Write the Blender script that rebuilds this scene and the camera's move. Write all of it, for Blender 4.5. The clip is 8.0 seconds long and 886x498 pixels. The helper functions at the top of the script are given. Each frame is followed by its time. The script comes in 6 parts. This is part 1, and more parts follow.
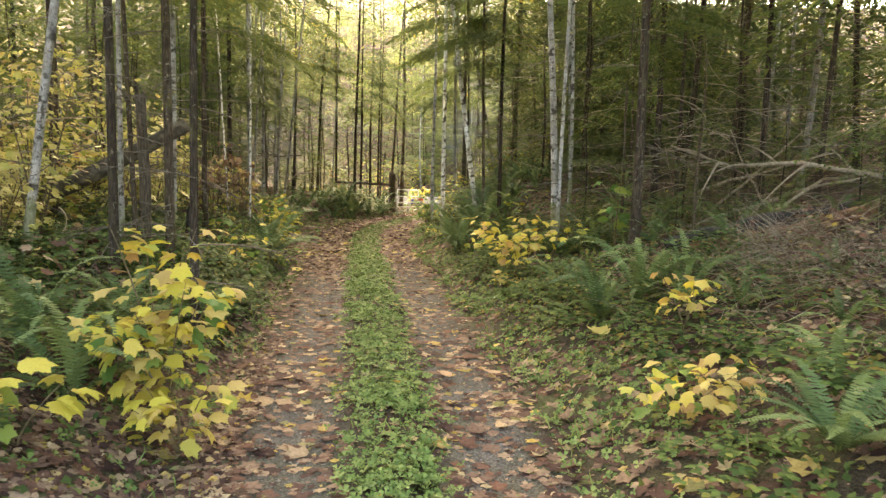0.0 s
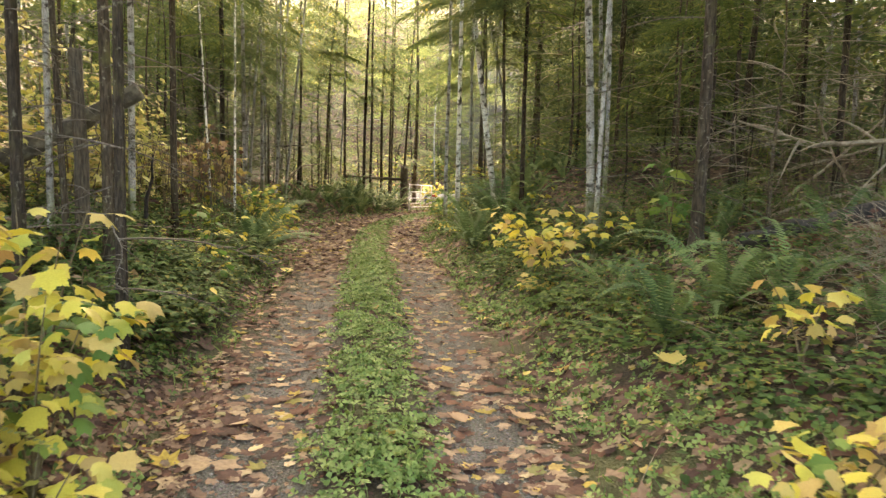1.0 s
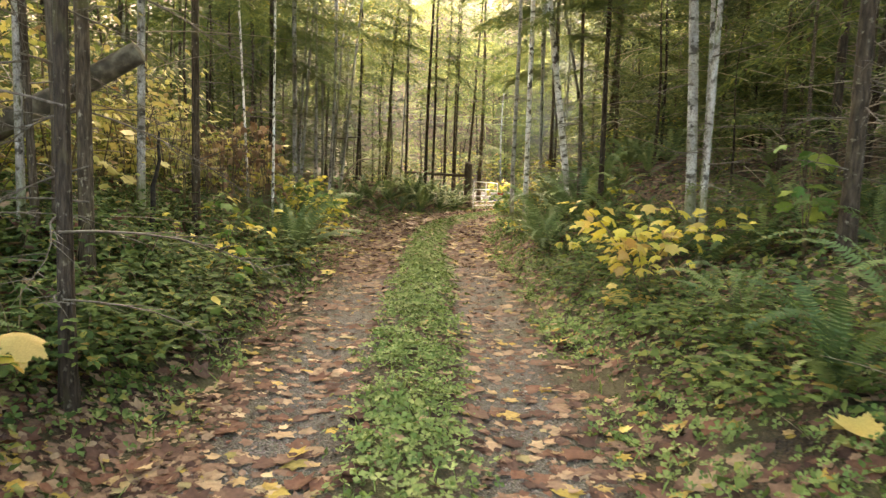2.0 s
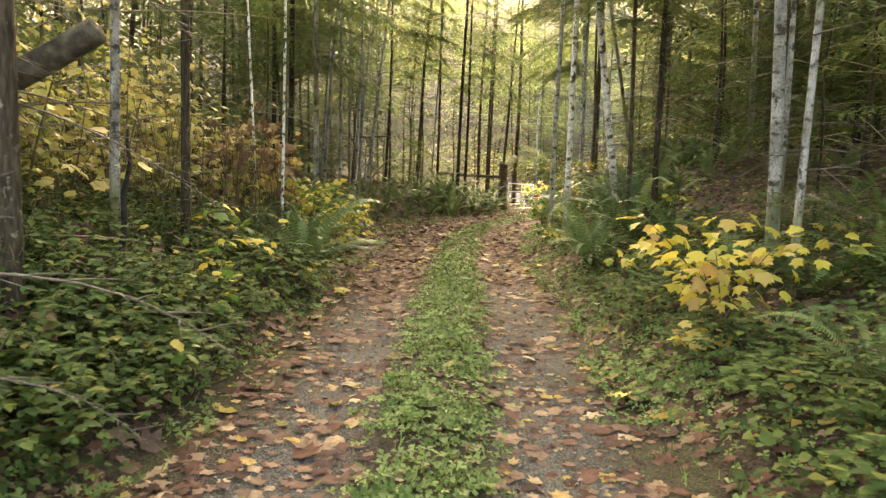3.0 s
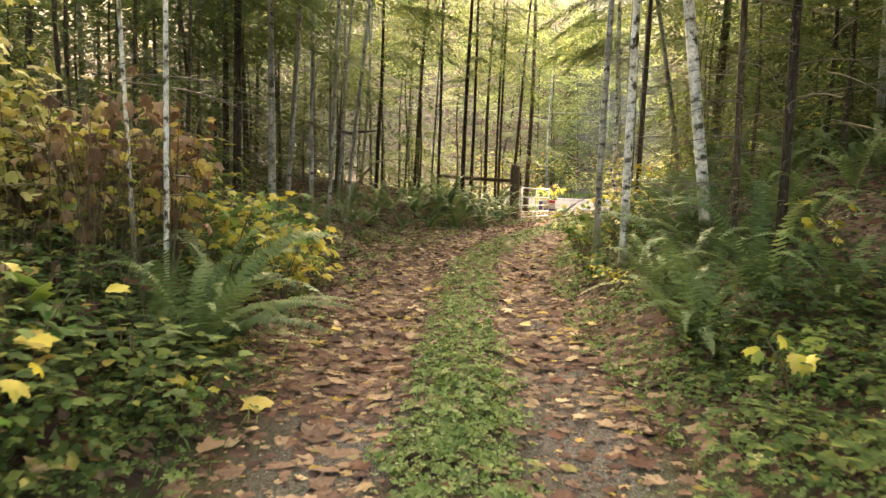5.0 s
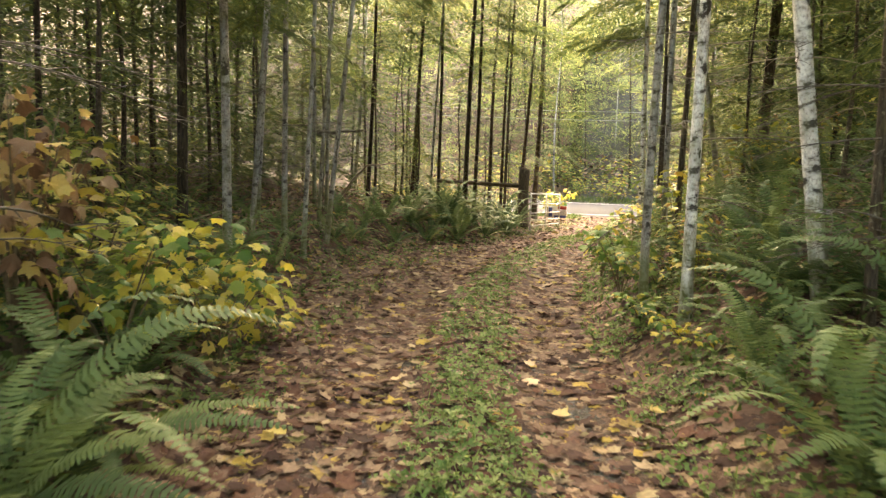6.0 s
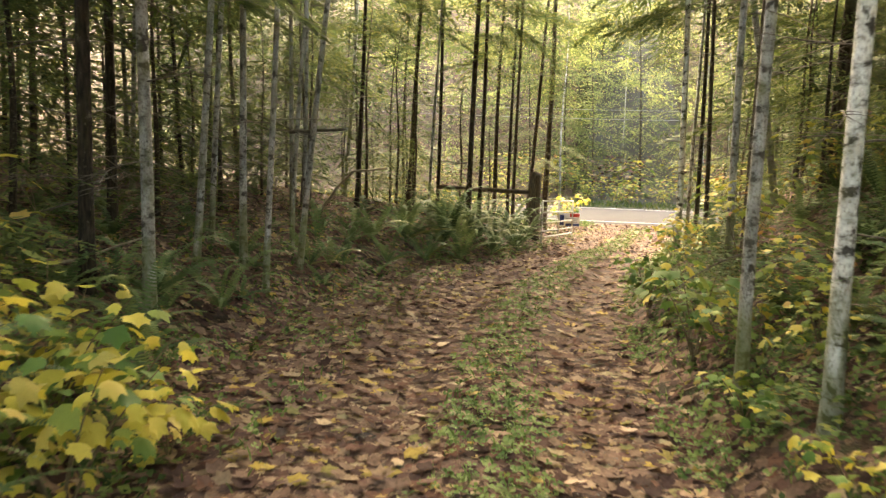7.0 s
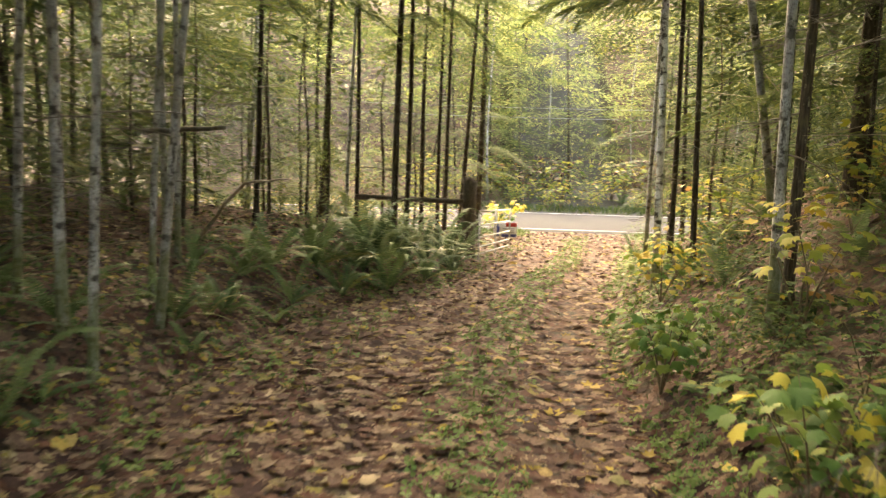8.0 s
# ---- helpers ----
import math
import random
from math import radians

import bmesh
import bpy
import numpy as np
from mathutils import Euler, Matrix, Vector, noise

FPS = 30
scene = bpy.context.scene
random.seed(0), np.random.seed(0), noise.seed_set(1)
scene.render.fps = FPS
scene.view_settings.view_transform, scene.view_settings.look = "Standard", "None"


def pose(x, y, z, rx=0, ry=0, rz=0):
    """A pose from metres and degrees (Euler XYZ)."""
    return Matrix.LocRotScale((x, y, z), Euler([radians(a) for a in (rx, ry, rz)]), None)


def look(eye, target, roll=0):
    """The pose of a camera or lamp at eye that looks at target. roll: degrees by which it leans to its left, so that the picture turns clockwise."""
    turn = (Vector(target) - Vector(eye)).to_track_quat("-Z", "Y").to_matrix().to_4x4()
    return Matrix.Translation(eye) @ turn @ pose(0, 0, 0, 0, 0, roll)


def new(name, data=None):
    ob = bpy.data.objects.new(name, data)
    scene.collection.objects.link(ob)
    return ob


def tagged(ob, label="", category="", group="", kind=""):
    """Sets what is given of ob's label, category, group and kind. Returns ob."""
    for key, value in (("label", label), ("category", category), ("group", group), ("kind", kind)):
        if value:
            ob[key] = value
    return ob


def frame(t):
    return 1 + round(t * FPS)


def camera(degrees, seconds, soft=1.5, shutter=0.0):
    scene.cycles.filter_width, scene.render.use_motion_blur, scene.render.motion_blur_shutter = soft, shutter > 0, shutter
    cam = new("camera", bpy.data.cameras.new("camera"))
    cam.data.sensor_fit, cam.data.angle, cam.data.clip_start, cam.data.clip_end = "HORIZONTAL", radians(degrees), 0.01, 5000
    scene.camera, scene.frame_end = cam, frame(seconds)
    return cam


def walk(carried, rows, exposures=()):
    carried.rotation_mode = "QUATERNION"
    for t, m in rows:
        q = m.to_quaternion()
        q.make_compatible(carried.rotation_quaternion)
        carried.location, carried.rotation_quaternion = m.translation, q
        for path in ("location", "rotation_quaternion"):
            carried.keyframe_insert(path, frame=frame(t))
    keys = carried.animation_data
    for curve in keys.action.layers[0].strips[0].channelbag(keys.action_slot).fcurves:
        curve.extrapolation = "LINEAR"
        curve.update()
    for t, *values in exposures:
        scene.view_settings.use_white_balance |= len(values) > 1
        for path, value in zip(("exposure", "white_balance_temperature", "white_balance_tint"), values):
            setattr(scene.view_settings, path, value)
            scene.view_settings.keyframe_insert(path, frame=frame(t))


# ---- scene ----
cam = camera(62.7, 8.0, soft=1.4, shutter=0.25)
METRES, EYE, TILT, LEAN, TURN = 18.557, 1.8, 0.0, 0.0, 0.0
EXPOSURE, KELVIN = 4.40, 9700
ROWS = [
    (0.0, 0.0, 0.0, 0.0, 0.16, -6.54, -1.43),
    (0.5, 0.0004, 0.0527, -0.0077, 0.21, -6.61, -1.44),
    (1.0, 0.0007, 0.116, -0.0145, 1.36, -6.62, -1.53),
    (1.5, 0.0001, 0.1684, -0.0215, 2.99, -6.64, -1.63),
    (2.0, -0.0019, 0.2167, -0.0252, 6.55, -6.75, -1.86),
    (3.5, -0.0166, 0.346, -0.022, 9.35, -6.89, -2.02),
    (4.0, -0.027, 0.4089, -0.0231, 9.36, -6.9, -1.99),
    (5.5, -0.0578, 0.6048, -0.0185, 9.48, -6.88, -1.95),
    (6.0, -0.0693, 0.6767, -0.0153, 9.54, -6.91, -1.96),
    (6.5, -0.0812, 0.7448, -0.0128, 9.59, -6.91, -1.93),
    (7.0, -0.0951, 0.8215, -0.0103, 9.49, -6.91, -1.92),
    (7.5, -0.1097, 0.8986, -0.0075, 8.93, -6.92, -1.98),
    (8.0, -0.1243, 0.988, -0.0032, 3.12, -6.78, -1.76),
]
walk(cam, [(t, pose(0, 0, EYE, TILT, LEAN, TURN) @ pose(METRES * x, METRES * y, METRES * z, 90 + pitch, roll, yaw)) for t, x, y, z, yaw, pitch, roll in ROWS], exposures=((0.0, EXPOSURE - 0.02, KELVIN, 14), (4.0, EXPOSURE + 0.10, KELVIN, 14), (8.0, EXPOSURE - 0.08, KELVIN, 14)))

# ---- world and sun ----
SUN_ELEVATION, SUN_AZIMUTH = radians(34), radians(-14)
world = bpy.data.worlds.new("sky")
scene.world = world
world.use_nodes = True
sky = world.node_tree.nodes.new("ShaderNodeTexSky")
sky.sky_type, sky.sun_disc = "NISHITA", False
sky.sun_elevation, sky.sun_rotation = SUN_ELEVATION, SUN_AZIMUTH
sky.air_density, sky.dust_density, sky.ozone_density = 1.0, 3.0, 1.0
world.node_tree.links.new(sky.outputs[0], world.node_tree.nodes["Background"].inputs[0])
world.node_tree.nodes["Background"].inputs[1].default_value = 0.15
sun = new("sun", bpy.data.lights.new("sun", "SUN"))
sun.data.energy, sun.data.angle, sun.data.color = 1.0, radians(34.0), (1.0, 0.92, 0.78)
toward = Vector((math.sin(SUN_AZIMUTH) * math.cos(SUN_ELEVATION), math.cos(SUN_AZIMUTH) * math.cos(SUN_ELEVATION), math.sin(SUN_ELEVATION)))
sun.matrix_world = look(toward * 60, (0, 0, 0))

rng = np.random.default_rng(11)


# ---- materials ----
def material(name, rough=0.8, spec=0.3):
    m = bpy.data.materials.new(name)
    m.use_nodes = True
    n, l = m.node_tree.nodes, m.node_tree.links
    b = n["Principled BSDF"]
    b.inputs["Roughness"].default_value = rough
    b.inputs["Specular IOR Level"].default_value = spec
    return m, n, l, b


def ramp(n, stops, mode="LINEAR"):
    r = n.new("ShaderNodeValToRGB")
    r.color_ramp.interpolation = mode
    e = r.color_ramp.elements
    while len(e) < len(stops):
        e.new(0.5)
    for k, (p, c) in enumerate(stops):
        e[k].position, e[k].color = p, (*c, 1)
    return r


def noise_node(n, l, scale, detail=4, coords="Object", stretch=(1, 1, 1), rough=0.55):
    tc, mp, t = n.new("ShaderNodeTexCoord"), n.new("ShaderNodeMapping"), n.new("ShaderNodeTexNoise")
    mp.inputs["Scale"].default_value = stretch
    t.inputs["Scale"].default_value, t.inputs["Detail"].default_value, t.inputs["Roughness"].default_value = scale, detail, rough
    l.new(tc.outputs[coords], mp.inputs[0]), l.new(mp.outputs[0], t.inputs["Vector"])
    return t


def mix(n, l, fac, a, b, blend="MIX"):
    m = n.new("ShaderNodeMix")
    m.data_type, m.blend_type = "RGBA", blend
    for socket, value in ((m.inputs[0], fac), (m.inputs[6], a), (m.inputs[7], b)):
        if isinstance(value, (int, float)):
            socket.default_value = value
        elif isinstance(value, tuple):
            socket.default_value = (*value, 1)
        else:
            l.new(value, socket)
    return m.outputs[2]


def bump(n, l, height, strength, distance, normal_to):
    b = n.new("ShaderNodeBump")
    b.inputs["Strength"].default_value, b.inputs["Distance"].default_value = strength, distance
    l.new(height, b.inputs["Height"]), l.new(b.outputs[0], normal_to.inputs["Normal"])


def leaf_material(name, stops, per="island", through_light=0.35, rough=0.55, spec=0.35, mottle=0.35, scale=30.0):
    """Thin leaf: colour picked by piece, mottled, and partly letting light through."""
    m, n, l, b = material(name, rough, spec)
    if per == "island":
        pick = n.new("ShaderNodeNewGeometry").outputs["Random Per Island"]
    else:
        pick = n.new("ShaderNodeObjectInfo").outputs["Random"]
    r = ramp(n, stops)
    l.new(pick, r.inputs[0])
    t = noise_node(n, l, scale, 3)
    dark = ramp(n, [(0.3, (0.45, 0.42, 0.38)), (0.62, (1.1, 1.08, 1.0))])
    l.new(t.outputs[0], dark.inputs[0])
    c = mix(n, l, mottle, r.outputs[0], mix(n, l, 1.0, r.outputs[0], dark.outputs[0], "MULTIPLY"))
    l.new(c, b.inputs["Base Color"])
    tr, ms = n.new("ShaderNodeBsdfTranslucent"), n.new("ShaderNodeMixShader")
    ms.inputs[0].default_value = through_light
    l.new(c, tr.inputs[0]), l.new(b.outputs[0], ms.inputs[1]), l.new(tr.outputs[0], ms.inputs[2])
    l.new(ms.outputs[0], n["Material Output"].inputs["Surface"])
    return m


def ground_material():
    m, n, l, b = material("forest_floor", 0.92, 0.2)
    fine, coarse = noise_node(n, l, 45, 6), noise_node(n, l, 1.6, 4)
    soil = ramp(n, [(0.28, (0.014, 0.010, 0.007)), (0.5, (0.036, 0.026, 0.017)), (0.72, (0.08, 0.056, 0.035))])
    l.new(fine.outputs[0], soil.inputs[0])
    mossy = ramp(n, [(0.42, (0, 0, 0)), (0.62, (1, 1, 1))])
    l.new(coarse.outputs[0], mossy.inputs[0])
    wood_floor = mix(n, l, mossy.outputs[0], soil.outputs[0], mix(n, l, 0.45, soil.outputs[0], (0.06, 0.08, 0.025)))
    v, tc = n.new("ShaderNodeTexVoronoi"), n.new("ShaderNodeTexCoord")
    v.inputs["Scale"].default_value = 55
    l.new(tc.outputs["Object"], v.inputs["Vector"])
    stones = ramp(n, [(0.0, (0.165, 0.160, 0.150)), (0.35, (0.10, 0.097, 0.09)), (0.7, (0.045, 0.043, 0.039))])
    l.new(v.outputs["Distance"], stones.inputs[0])
    tone = mix(n, l, 0.55, stones.outputs[0], v.outputs["Color"], "SOFT_LIGHT")
    grey = n.new("ShaderNodeHueSaturation")
    grey.inputs["Saturation"].default_value = 0.35
    l.new(tone, grey.inputs["Color"])
    dirt = ramp(n, [(0.35, (0.045, 0.038, 0.031)), (0.65, (0.10, 0.09, 0.077))])
    l.new(noise_node(n, l, 5, 5).outputs[0], dirt.inputs[0])
    gravel = mix(n, l, 0.28, grey.outputs[0], dirt.outputs[0])
    a = n.new("ShaderNodeAttribute")
    a.attribute_name = "gravel"
    mat_leaf, mat_attr = n.new("ShaderNodeTexVoronoi"), n.new("ShaderNodeAttribute")
    mat_leaf.inputs["Scale"].default_value, mat_leaf.inputs["Randomness"].default_value = 15, 1.0
    mat_attr.attribute_name = "matted"
    l.new(tc.outputs["Object"], mat_leaf.inputs["Vector"])
    hue = ramp(n, [(0.1, (0.034, 0.021, 0.019)), (0.4, (0.088, 0.053, 0.040)), (0.65, (0.15, 0.09, 0.064)), (0.9, (0.22, 0.145, 0.095))])
    l.new(mat_leaf.outputs["Color"], hue.inputs[0])
    base = mix(n, l, a.outputs["Fac"], wood_floor, gravel)
    patchy, cover = ramp(n, [(0.38, (0, 0, 0)), (0.5, (1, 1, 1))]), n.new("ShaderNodeMath")
    l.new(noise_node(n, l, 2.4, 4).outputs[0], patchy.inputs[0])
    cover.operation = "MULTIPLY"
    l.new(patchy.outputs[0], cover.inputs[0]), l.new(mat_attr.outputs["Fac"], cover.inputs[1])
    l.new(mix(n, l, cover.outputs[0], base, hue.outputs[0]), b.inputs["Base Color"])
    both = n.new("ShaderNodeMath")
    both.operation = "ADD"
    l.new(fine.outputs[0], both.inputs[0]), l.new(v.outputs["Distance"], both.inputs[1])
    bump(n, l, both.outputs[0], 0.8, 0.02, b)
    return m


def trunk_noise(n, l, round_about, upward, detail=5):
    """Noise on a trunk of unit height and thickness, by cycles per metre round it and up it."""
    return noise_node(n, l, 1.0, detail, "Object", (0.13 * round_about, 0.13 * round_about, 14.0 * upward))


def bark_fir():
    m, n, l, b = material("fir_bark", 0.9, 0.2)
    ridges, patches, fleck = trunk_noise(n, l, 42, 7, 6), trunk_noise(n, l, 7, 3.5), trunk_noise(n, l, 18, 16)
    r = ramp(n, [(0.3, (0.018, 0.014, 0.011)), (0.5, (0.052, 0.042, 0.033)), (0.75, (0.12, 0.10, 0.08))])
    l.new(ridges.outputs[0], r.inputs[0])
    lichen = ramp(n, [(0.60, (0, 0, 0)), (0.70, (1, 1, 1))])
    l.new(fleck.outputs[0], lichen.inputs[0])
    mossy = ramp(n, [(0.54, (0, 0, 0)), (0.70, (1, 1, 1))])
    l.new(patches.outputs[0], mossy.inputs[0])
    c = mix(n, l, mossy.outputs[0], r.outputs[0], mix(n, l, 0.45, r.outputs[0], (0.13, 0.13, 0.06)))
    c = mix(n, l, lichen.outputs[0], c, mix(n, l, 0.55, c, (0.34, 0.34, 0.28)))
    info = n.new("ShaderNodeObjectInfo")
    tint = ramp(n, [(0.0, (0.50, 0.47, 0.43)), (0.6, (0.85, 0.80, 0.70)), (1.0, (1.35, 1.28, 1.08))])
    l.new(info.outputs["Random"], tint.inputs[0])
    l.new(mix(n, l, 1.0, c, tint.outputs[0], "MULTIPLY"), b.inputs["Base Color"])
    bump(n, l, ridges.outputs[0], 1.0, 0.02, b)
    return m


def bark_alder(name, bright, dark_share, greyed):
    m, n, l, b = material(name, 0.75, 0.3)
    bands, blot, moss = trunk_noise(n, l, 7, 13, 6), trunk_noise(n, l, 9, 5, 5), trunk_noise(n, l, 3, 1.5, 4)
    patch, speck = trunk_noise(n, l, 4, 2.6, 4), trunk_noise(n, l, 60, 40, 3)
    k, s = bright, dark_share
    r = ramp(n, [(s - 0.03, (0.05, 0.044, 0.035)), (s + 0.02, (0.44 * k, 0.43 * k, 0.38 * k)), (s + 0.10, (0.66 * k, 0.65 * k, 0.59 * k)), (0.85, (0.80 * k, 0.79 * k, 0.73 * k))])
    l.new(bands.outputs[0], r.inputs[0])
    spots = ramp(n, [(s - 0.07, (1, 1, 1)), (s - 0.01, (0, 0, 0))])
    l.new(blot.outputs[0], spots.inputs[0])
    c = mix(n, l, spots.outputs[0], r.outputs[0], (0.04, 0.035, 0.026))
    grey = ramp(n, [(0.44, (0, 0, 0)), (0.58, (1, 1, 1))])
    l.new(patch.outputs[0], grey.inputs[0])
    c = mix(n, l, grey.outputs[0], c, mix(n, l, greyed, c, (0.15 * k, 0.145 * k, 0.115 * k)))
    dots = ramp(n, [(0.36, (0.55, 0.52, 0.48)), (0.5, (1, 1, 1)), (0.7, (1.12, 1.12, 1.1))])
    l.new(speck.outputs[0], dots.inputs[0])
    c = mix(n, l, 1.0, c, dots.outputs[0], "MULTIPLY")
    tc, low, lift = n.new("ShaderNodeTexCoord"), n.new("ShaderNodeSeparateXYZ"), n.new("ShaderNodeMath")
    l.new(tc.outputs["Object"], low.inputs[0])
    foot = ramp(n, [(0.0, (0.27, 0.27, 0.27)), (0.055, (0.15, 0.15, 0.15)), (0.12, (0, 0, 0))])
    l.new(low.outputs["Z"], foot.inputs[0])
    lift.operation = "ADD"
    l.new(moss.outputs[0], lift.inputs[0]), l.new(foot.outputs[0], lift.inputs[1])
    mossy = ramp(n, [(0.56, (0, 0, 0)), (0.68, (1, 1, 1))])
    l.new(lift.outputs[0], mossy.inputs[0])
    l.new(mix(n, l, mossy.outputs[0], c, mix(n, l, 0.72, c, (0.10, 0.115, 0.03))), b.inputs["Base Color"])
    bump(n, l, bands.outputs[0], 0.4, 0.006, b)
    return m


def plain(name, stops, scale, rough=0.8, stretch=(1, 1, 1), relief=0.5, depth=0.004, coords="Object", metal=0.0):
    m, n, l, b = material(name, rough)
    b.inputs["Metallic"].default_value = metal
    t = noise_node(n, l, scale, 6, coords, stretch)
    r = ramp(n, stops)
    l.new(t.outputs[0], r.inputs[0])
    l.new(r.outputs[0], b.inputs["Base Color"])
    bump(n, l, t.outputs[0], relief, depth, b)
    return m


GROUND = ground_material()
FIR_BARK, ALDER_BARK, BIRCH_BARK = bark_fir(), bark_alder("alder_bark", 0.56, 0.41, 0.5), bark_alder("white_bark", 1.1, 0.42, 0.12)
TWIG = plain("dead_twig", [(0.3, (0.05, 0.04, 0.03)), (0.7, (0.17, 0.15, 0.12))], 30)
GREY_TWIG = plain("grey_dead_wood", [(0.3, (0.12, 0.095, 0.065)), (0.7, (0.33, 0.275, 0.20))], 24)
STEM = plain("young_stem", [(0.3, (0.07, 0.055, 0.03)), (0.7, (0.16, 0.13, 0.07))], 30)
CHAR = plain("charred_wood", [(0.35, (0.012, 0.011, 0.010)), (0.65, (0.05, 0.042, 0.036))], 14, 0.85, (1, 1, 1), 1.0, 0.02)
ROTTEN = plain("rotten_red_wood", [(0.3, (0.07, 0.035, 0.02)), (0.7, (0.23, 0.12, 0.07))], 14, 0.9, (1, 1, 1), 1.0, 0.02)
MOSSY_LOG = plain("mossy_log_bark", [(0.3, (0.035, 0.03, 0.02)), (0.5, (0.075, 0.065, 0.045)), (0.66, (0.14, 0.13, 0.09)), (0.8, (0.10, 0.12, 0.04))], 9, 0.9, (1, 1, 1), 1.0, 0.02)
LITTER = leaf_material("fallen_leaf_litter", [(0.0, (0.040, 0.023, 0.022)), (0.20, (0.082, 0.046, 0.038)), (0.34, (0.135, 0.066, 0.046)), (0.46, (0.110, 0.068, 0.056)), (0.60, (0.165, 0.106, 0.080)), (0.74, (0.215, 0.150, 0.108)), (0.87, (0.32, 0.235, 0.16)), (0.93, (0.37, 0.27, 0.065)), (0.96, (0.15, 0.15, 0.06)), (1.0, (0.43, 0.335, 0.23))], "island", 0.15, 0.8, 0.09, 0.6)
PALE_FALLEN = leaf_material("pale_fallen_leaf", [(0.0, (0.28, 0.17, 0.10)), (0.5, (0.42, 0.30, 0.17)), (0.8, (0.46, 0.35, 0.19)), (1.0, (0.52, 0.40, 0.08))], "object", 0.15, 0.6, 0.3, 0.4)
CLOVER = leaf_material("low_green_weeds", [(0.0, (0.065, 0.12, 0.034)), (0.5, (0.115, 0.195, 0.055)), (1.0, (0.19, 0.26, 0.085))], "island", 0.3, 0.65, 0.2, 0.25)
BRAMBLE = leaf_material("bramble_leaf", [(0.0, (0.03, 0.06, 0.02)), (0.5, (0.065, 0.115, 0.034)), (0.85, (0.11, 0.165, 0.045)), (0.95, (0.19, 0.20, 0.05)), (1.0, (0.26, 0.18, 0.05))], "island", 0.25, 0.72, 0.1, 0.35)
HERB = leaf_material("bank_herb_leaf", [(0.0, (0.028, 0.055, 0.018)), (0.45, (0.062, 0.105, 0.030)), (0.8, (0.11, 0.155, 0.042)), (0.95, (0.18, 0.20, 0.052)), (1.0, (0.24, 0.20, 0.06))], "island", 0.3, 0.68, 0.12, 0.3)
FERN = leaf_material("sword_fern_green", [(0.0, (0.05, 0.095, 0.038)), (0.5, (0.095, 0.155, 0.060)), (1.0, (0.17, 0.225, 0.085))], "object", 0.3, 0.62, 0.15, 0.25)
FERN_PALE = leaf_material("yellowing_fern", [(0.0, (0.10, 0.15, 0.035)), (1.0, (0.24, 0.24, 0.06))], "object", 0.35, 0.5, 0.4, 0.25)
YELLOW = leaf_material("yellow_maple_leaf", [(0.0, (0.47, 0.42, 0.07)), (0.45, (0.56, 0.48, 0.09)), (0.8, (0.58, 0.45, 0.13)), (1.0, (0.34, 0.39, 0.08))], "object", 0.38, 0.6, 0.2, 0.35)
YELLOW_MASS = leaf_material("yellow_leaf_mass", [(0.0, (0.36, 0.36, 0.10)), (0.4, (0.50, 0.45, 0.14)), (0.68, (0.52, 0.42, 0.16)), (0.82, (0.20, 0.26, 0.06)), (1.0, (0.33, 0.20, 0.09))], "island", 0.42, 0.55, 0.3, 0.25)
MIXED_MASS = leaf_material("mixed_leaf_mass", [(0.0, (0.12, 0.20, 0.04)), (0.4, (0.26, 0.30, 0.05)), (0.7, (0.50, 0.42, 0.07)), (1.0, (0.34, 0.17, 0.07))], "island", 0.42, 0.55, 0.3, 0.25)
OCHRE = leaf_material("ochre_maple_leaf", [(0.0, (0.46, 0.35, 0.11)), (0.5, (0.52, 0.41, 0.14)), (1.0, (0.36, 0.23, 0.10))], "object", 0.36, 0.62, 0.18, 0.4)
LIME = leaf_material("lime_green_leaf", [(0.0, (0.06, 0.145, 0.036)), (0.5, (0.12, 0.215, 0.052)), (1.0, (0.25, 0.31, 0.07))], "object", 0.36, 0.6, 0.2, 0.3)
BROWN_DRY = leaf_material("dry_brown_leaf", [(0.0, (0.11, 0.06, 0.036)), (0.5, (0.25, 0.15, 0.085)), (0.85, (0.42, 0.29, 0.16)), (1.0, (0.48, 0.36, 0.11))], "object", 0.3, 0.65, 0.25, 0.4)
NEEDLES = leaf_material("fir_needles", [(0.0, (0.05, 0.085, 0.034)), (0.5, (0.095, 0.135, 0.045)), (0.85, (0.145, 0.175, 0.052)), (1.0, (0.22, 0.22, 0.06))], "island", 0.48, 0.75, 0.08, 0.2)
# Lighter copy of NEEDLES: sunlight is put into the colour.
SUN_TINTED_NEEDLES = leaf_material("sun_tinted_fir_needles", [(0.0, (0.14, 0.19, 0.07)), (0.5, (0.24, 0.28, 0.10)), (0.85, (0.33, 0.35, 0.12)), (1.0, (0.42, 0.38, 0.12))], "island", 0.6, 0.75, 0.08, 0.2)
# Darker, less translucent copy of NEEDLES: shade is put into the colour.
SHADE_TINTED_NEEDLES = leaf_material("shade_tinted_fir_needles", [(0.0, (0.030, 0.048, 0.020)), (0.5, (0.054, 0.080, 0.029)), (0.85, (0.085, 0.108, 0.036)), (1.0, (0.14, 0.145, 0.045))], "island", 0.22, 0.75, 0.08, 0.2)
ALDER_LEAF = leaf_material("alder_leaf", [(0.0, (0.07, 0.10, 0.025)), (0.5, (0.15, 0.17, 0.04)), (0.85, (0.28, 0.26, 0.05)), (1.0, (0.42, 0.30, 0.06))], "island", 0.45, 0.55, 0.3, 0.2)
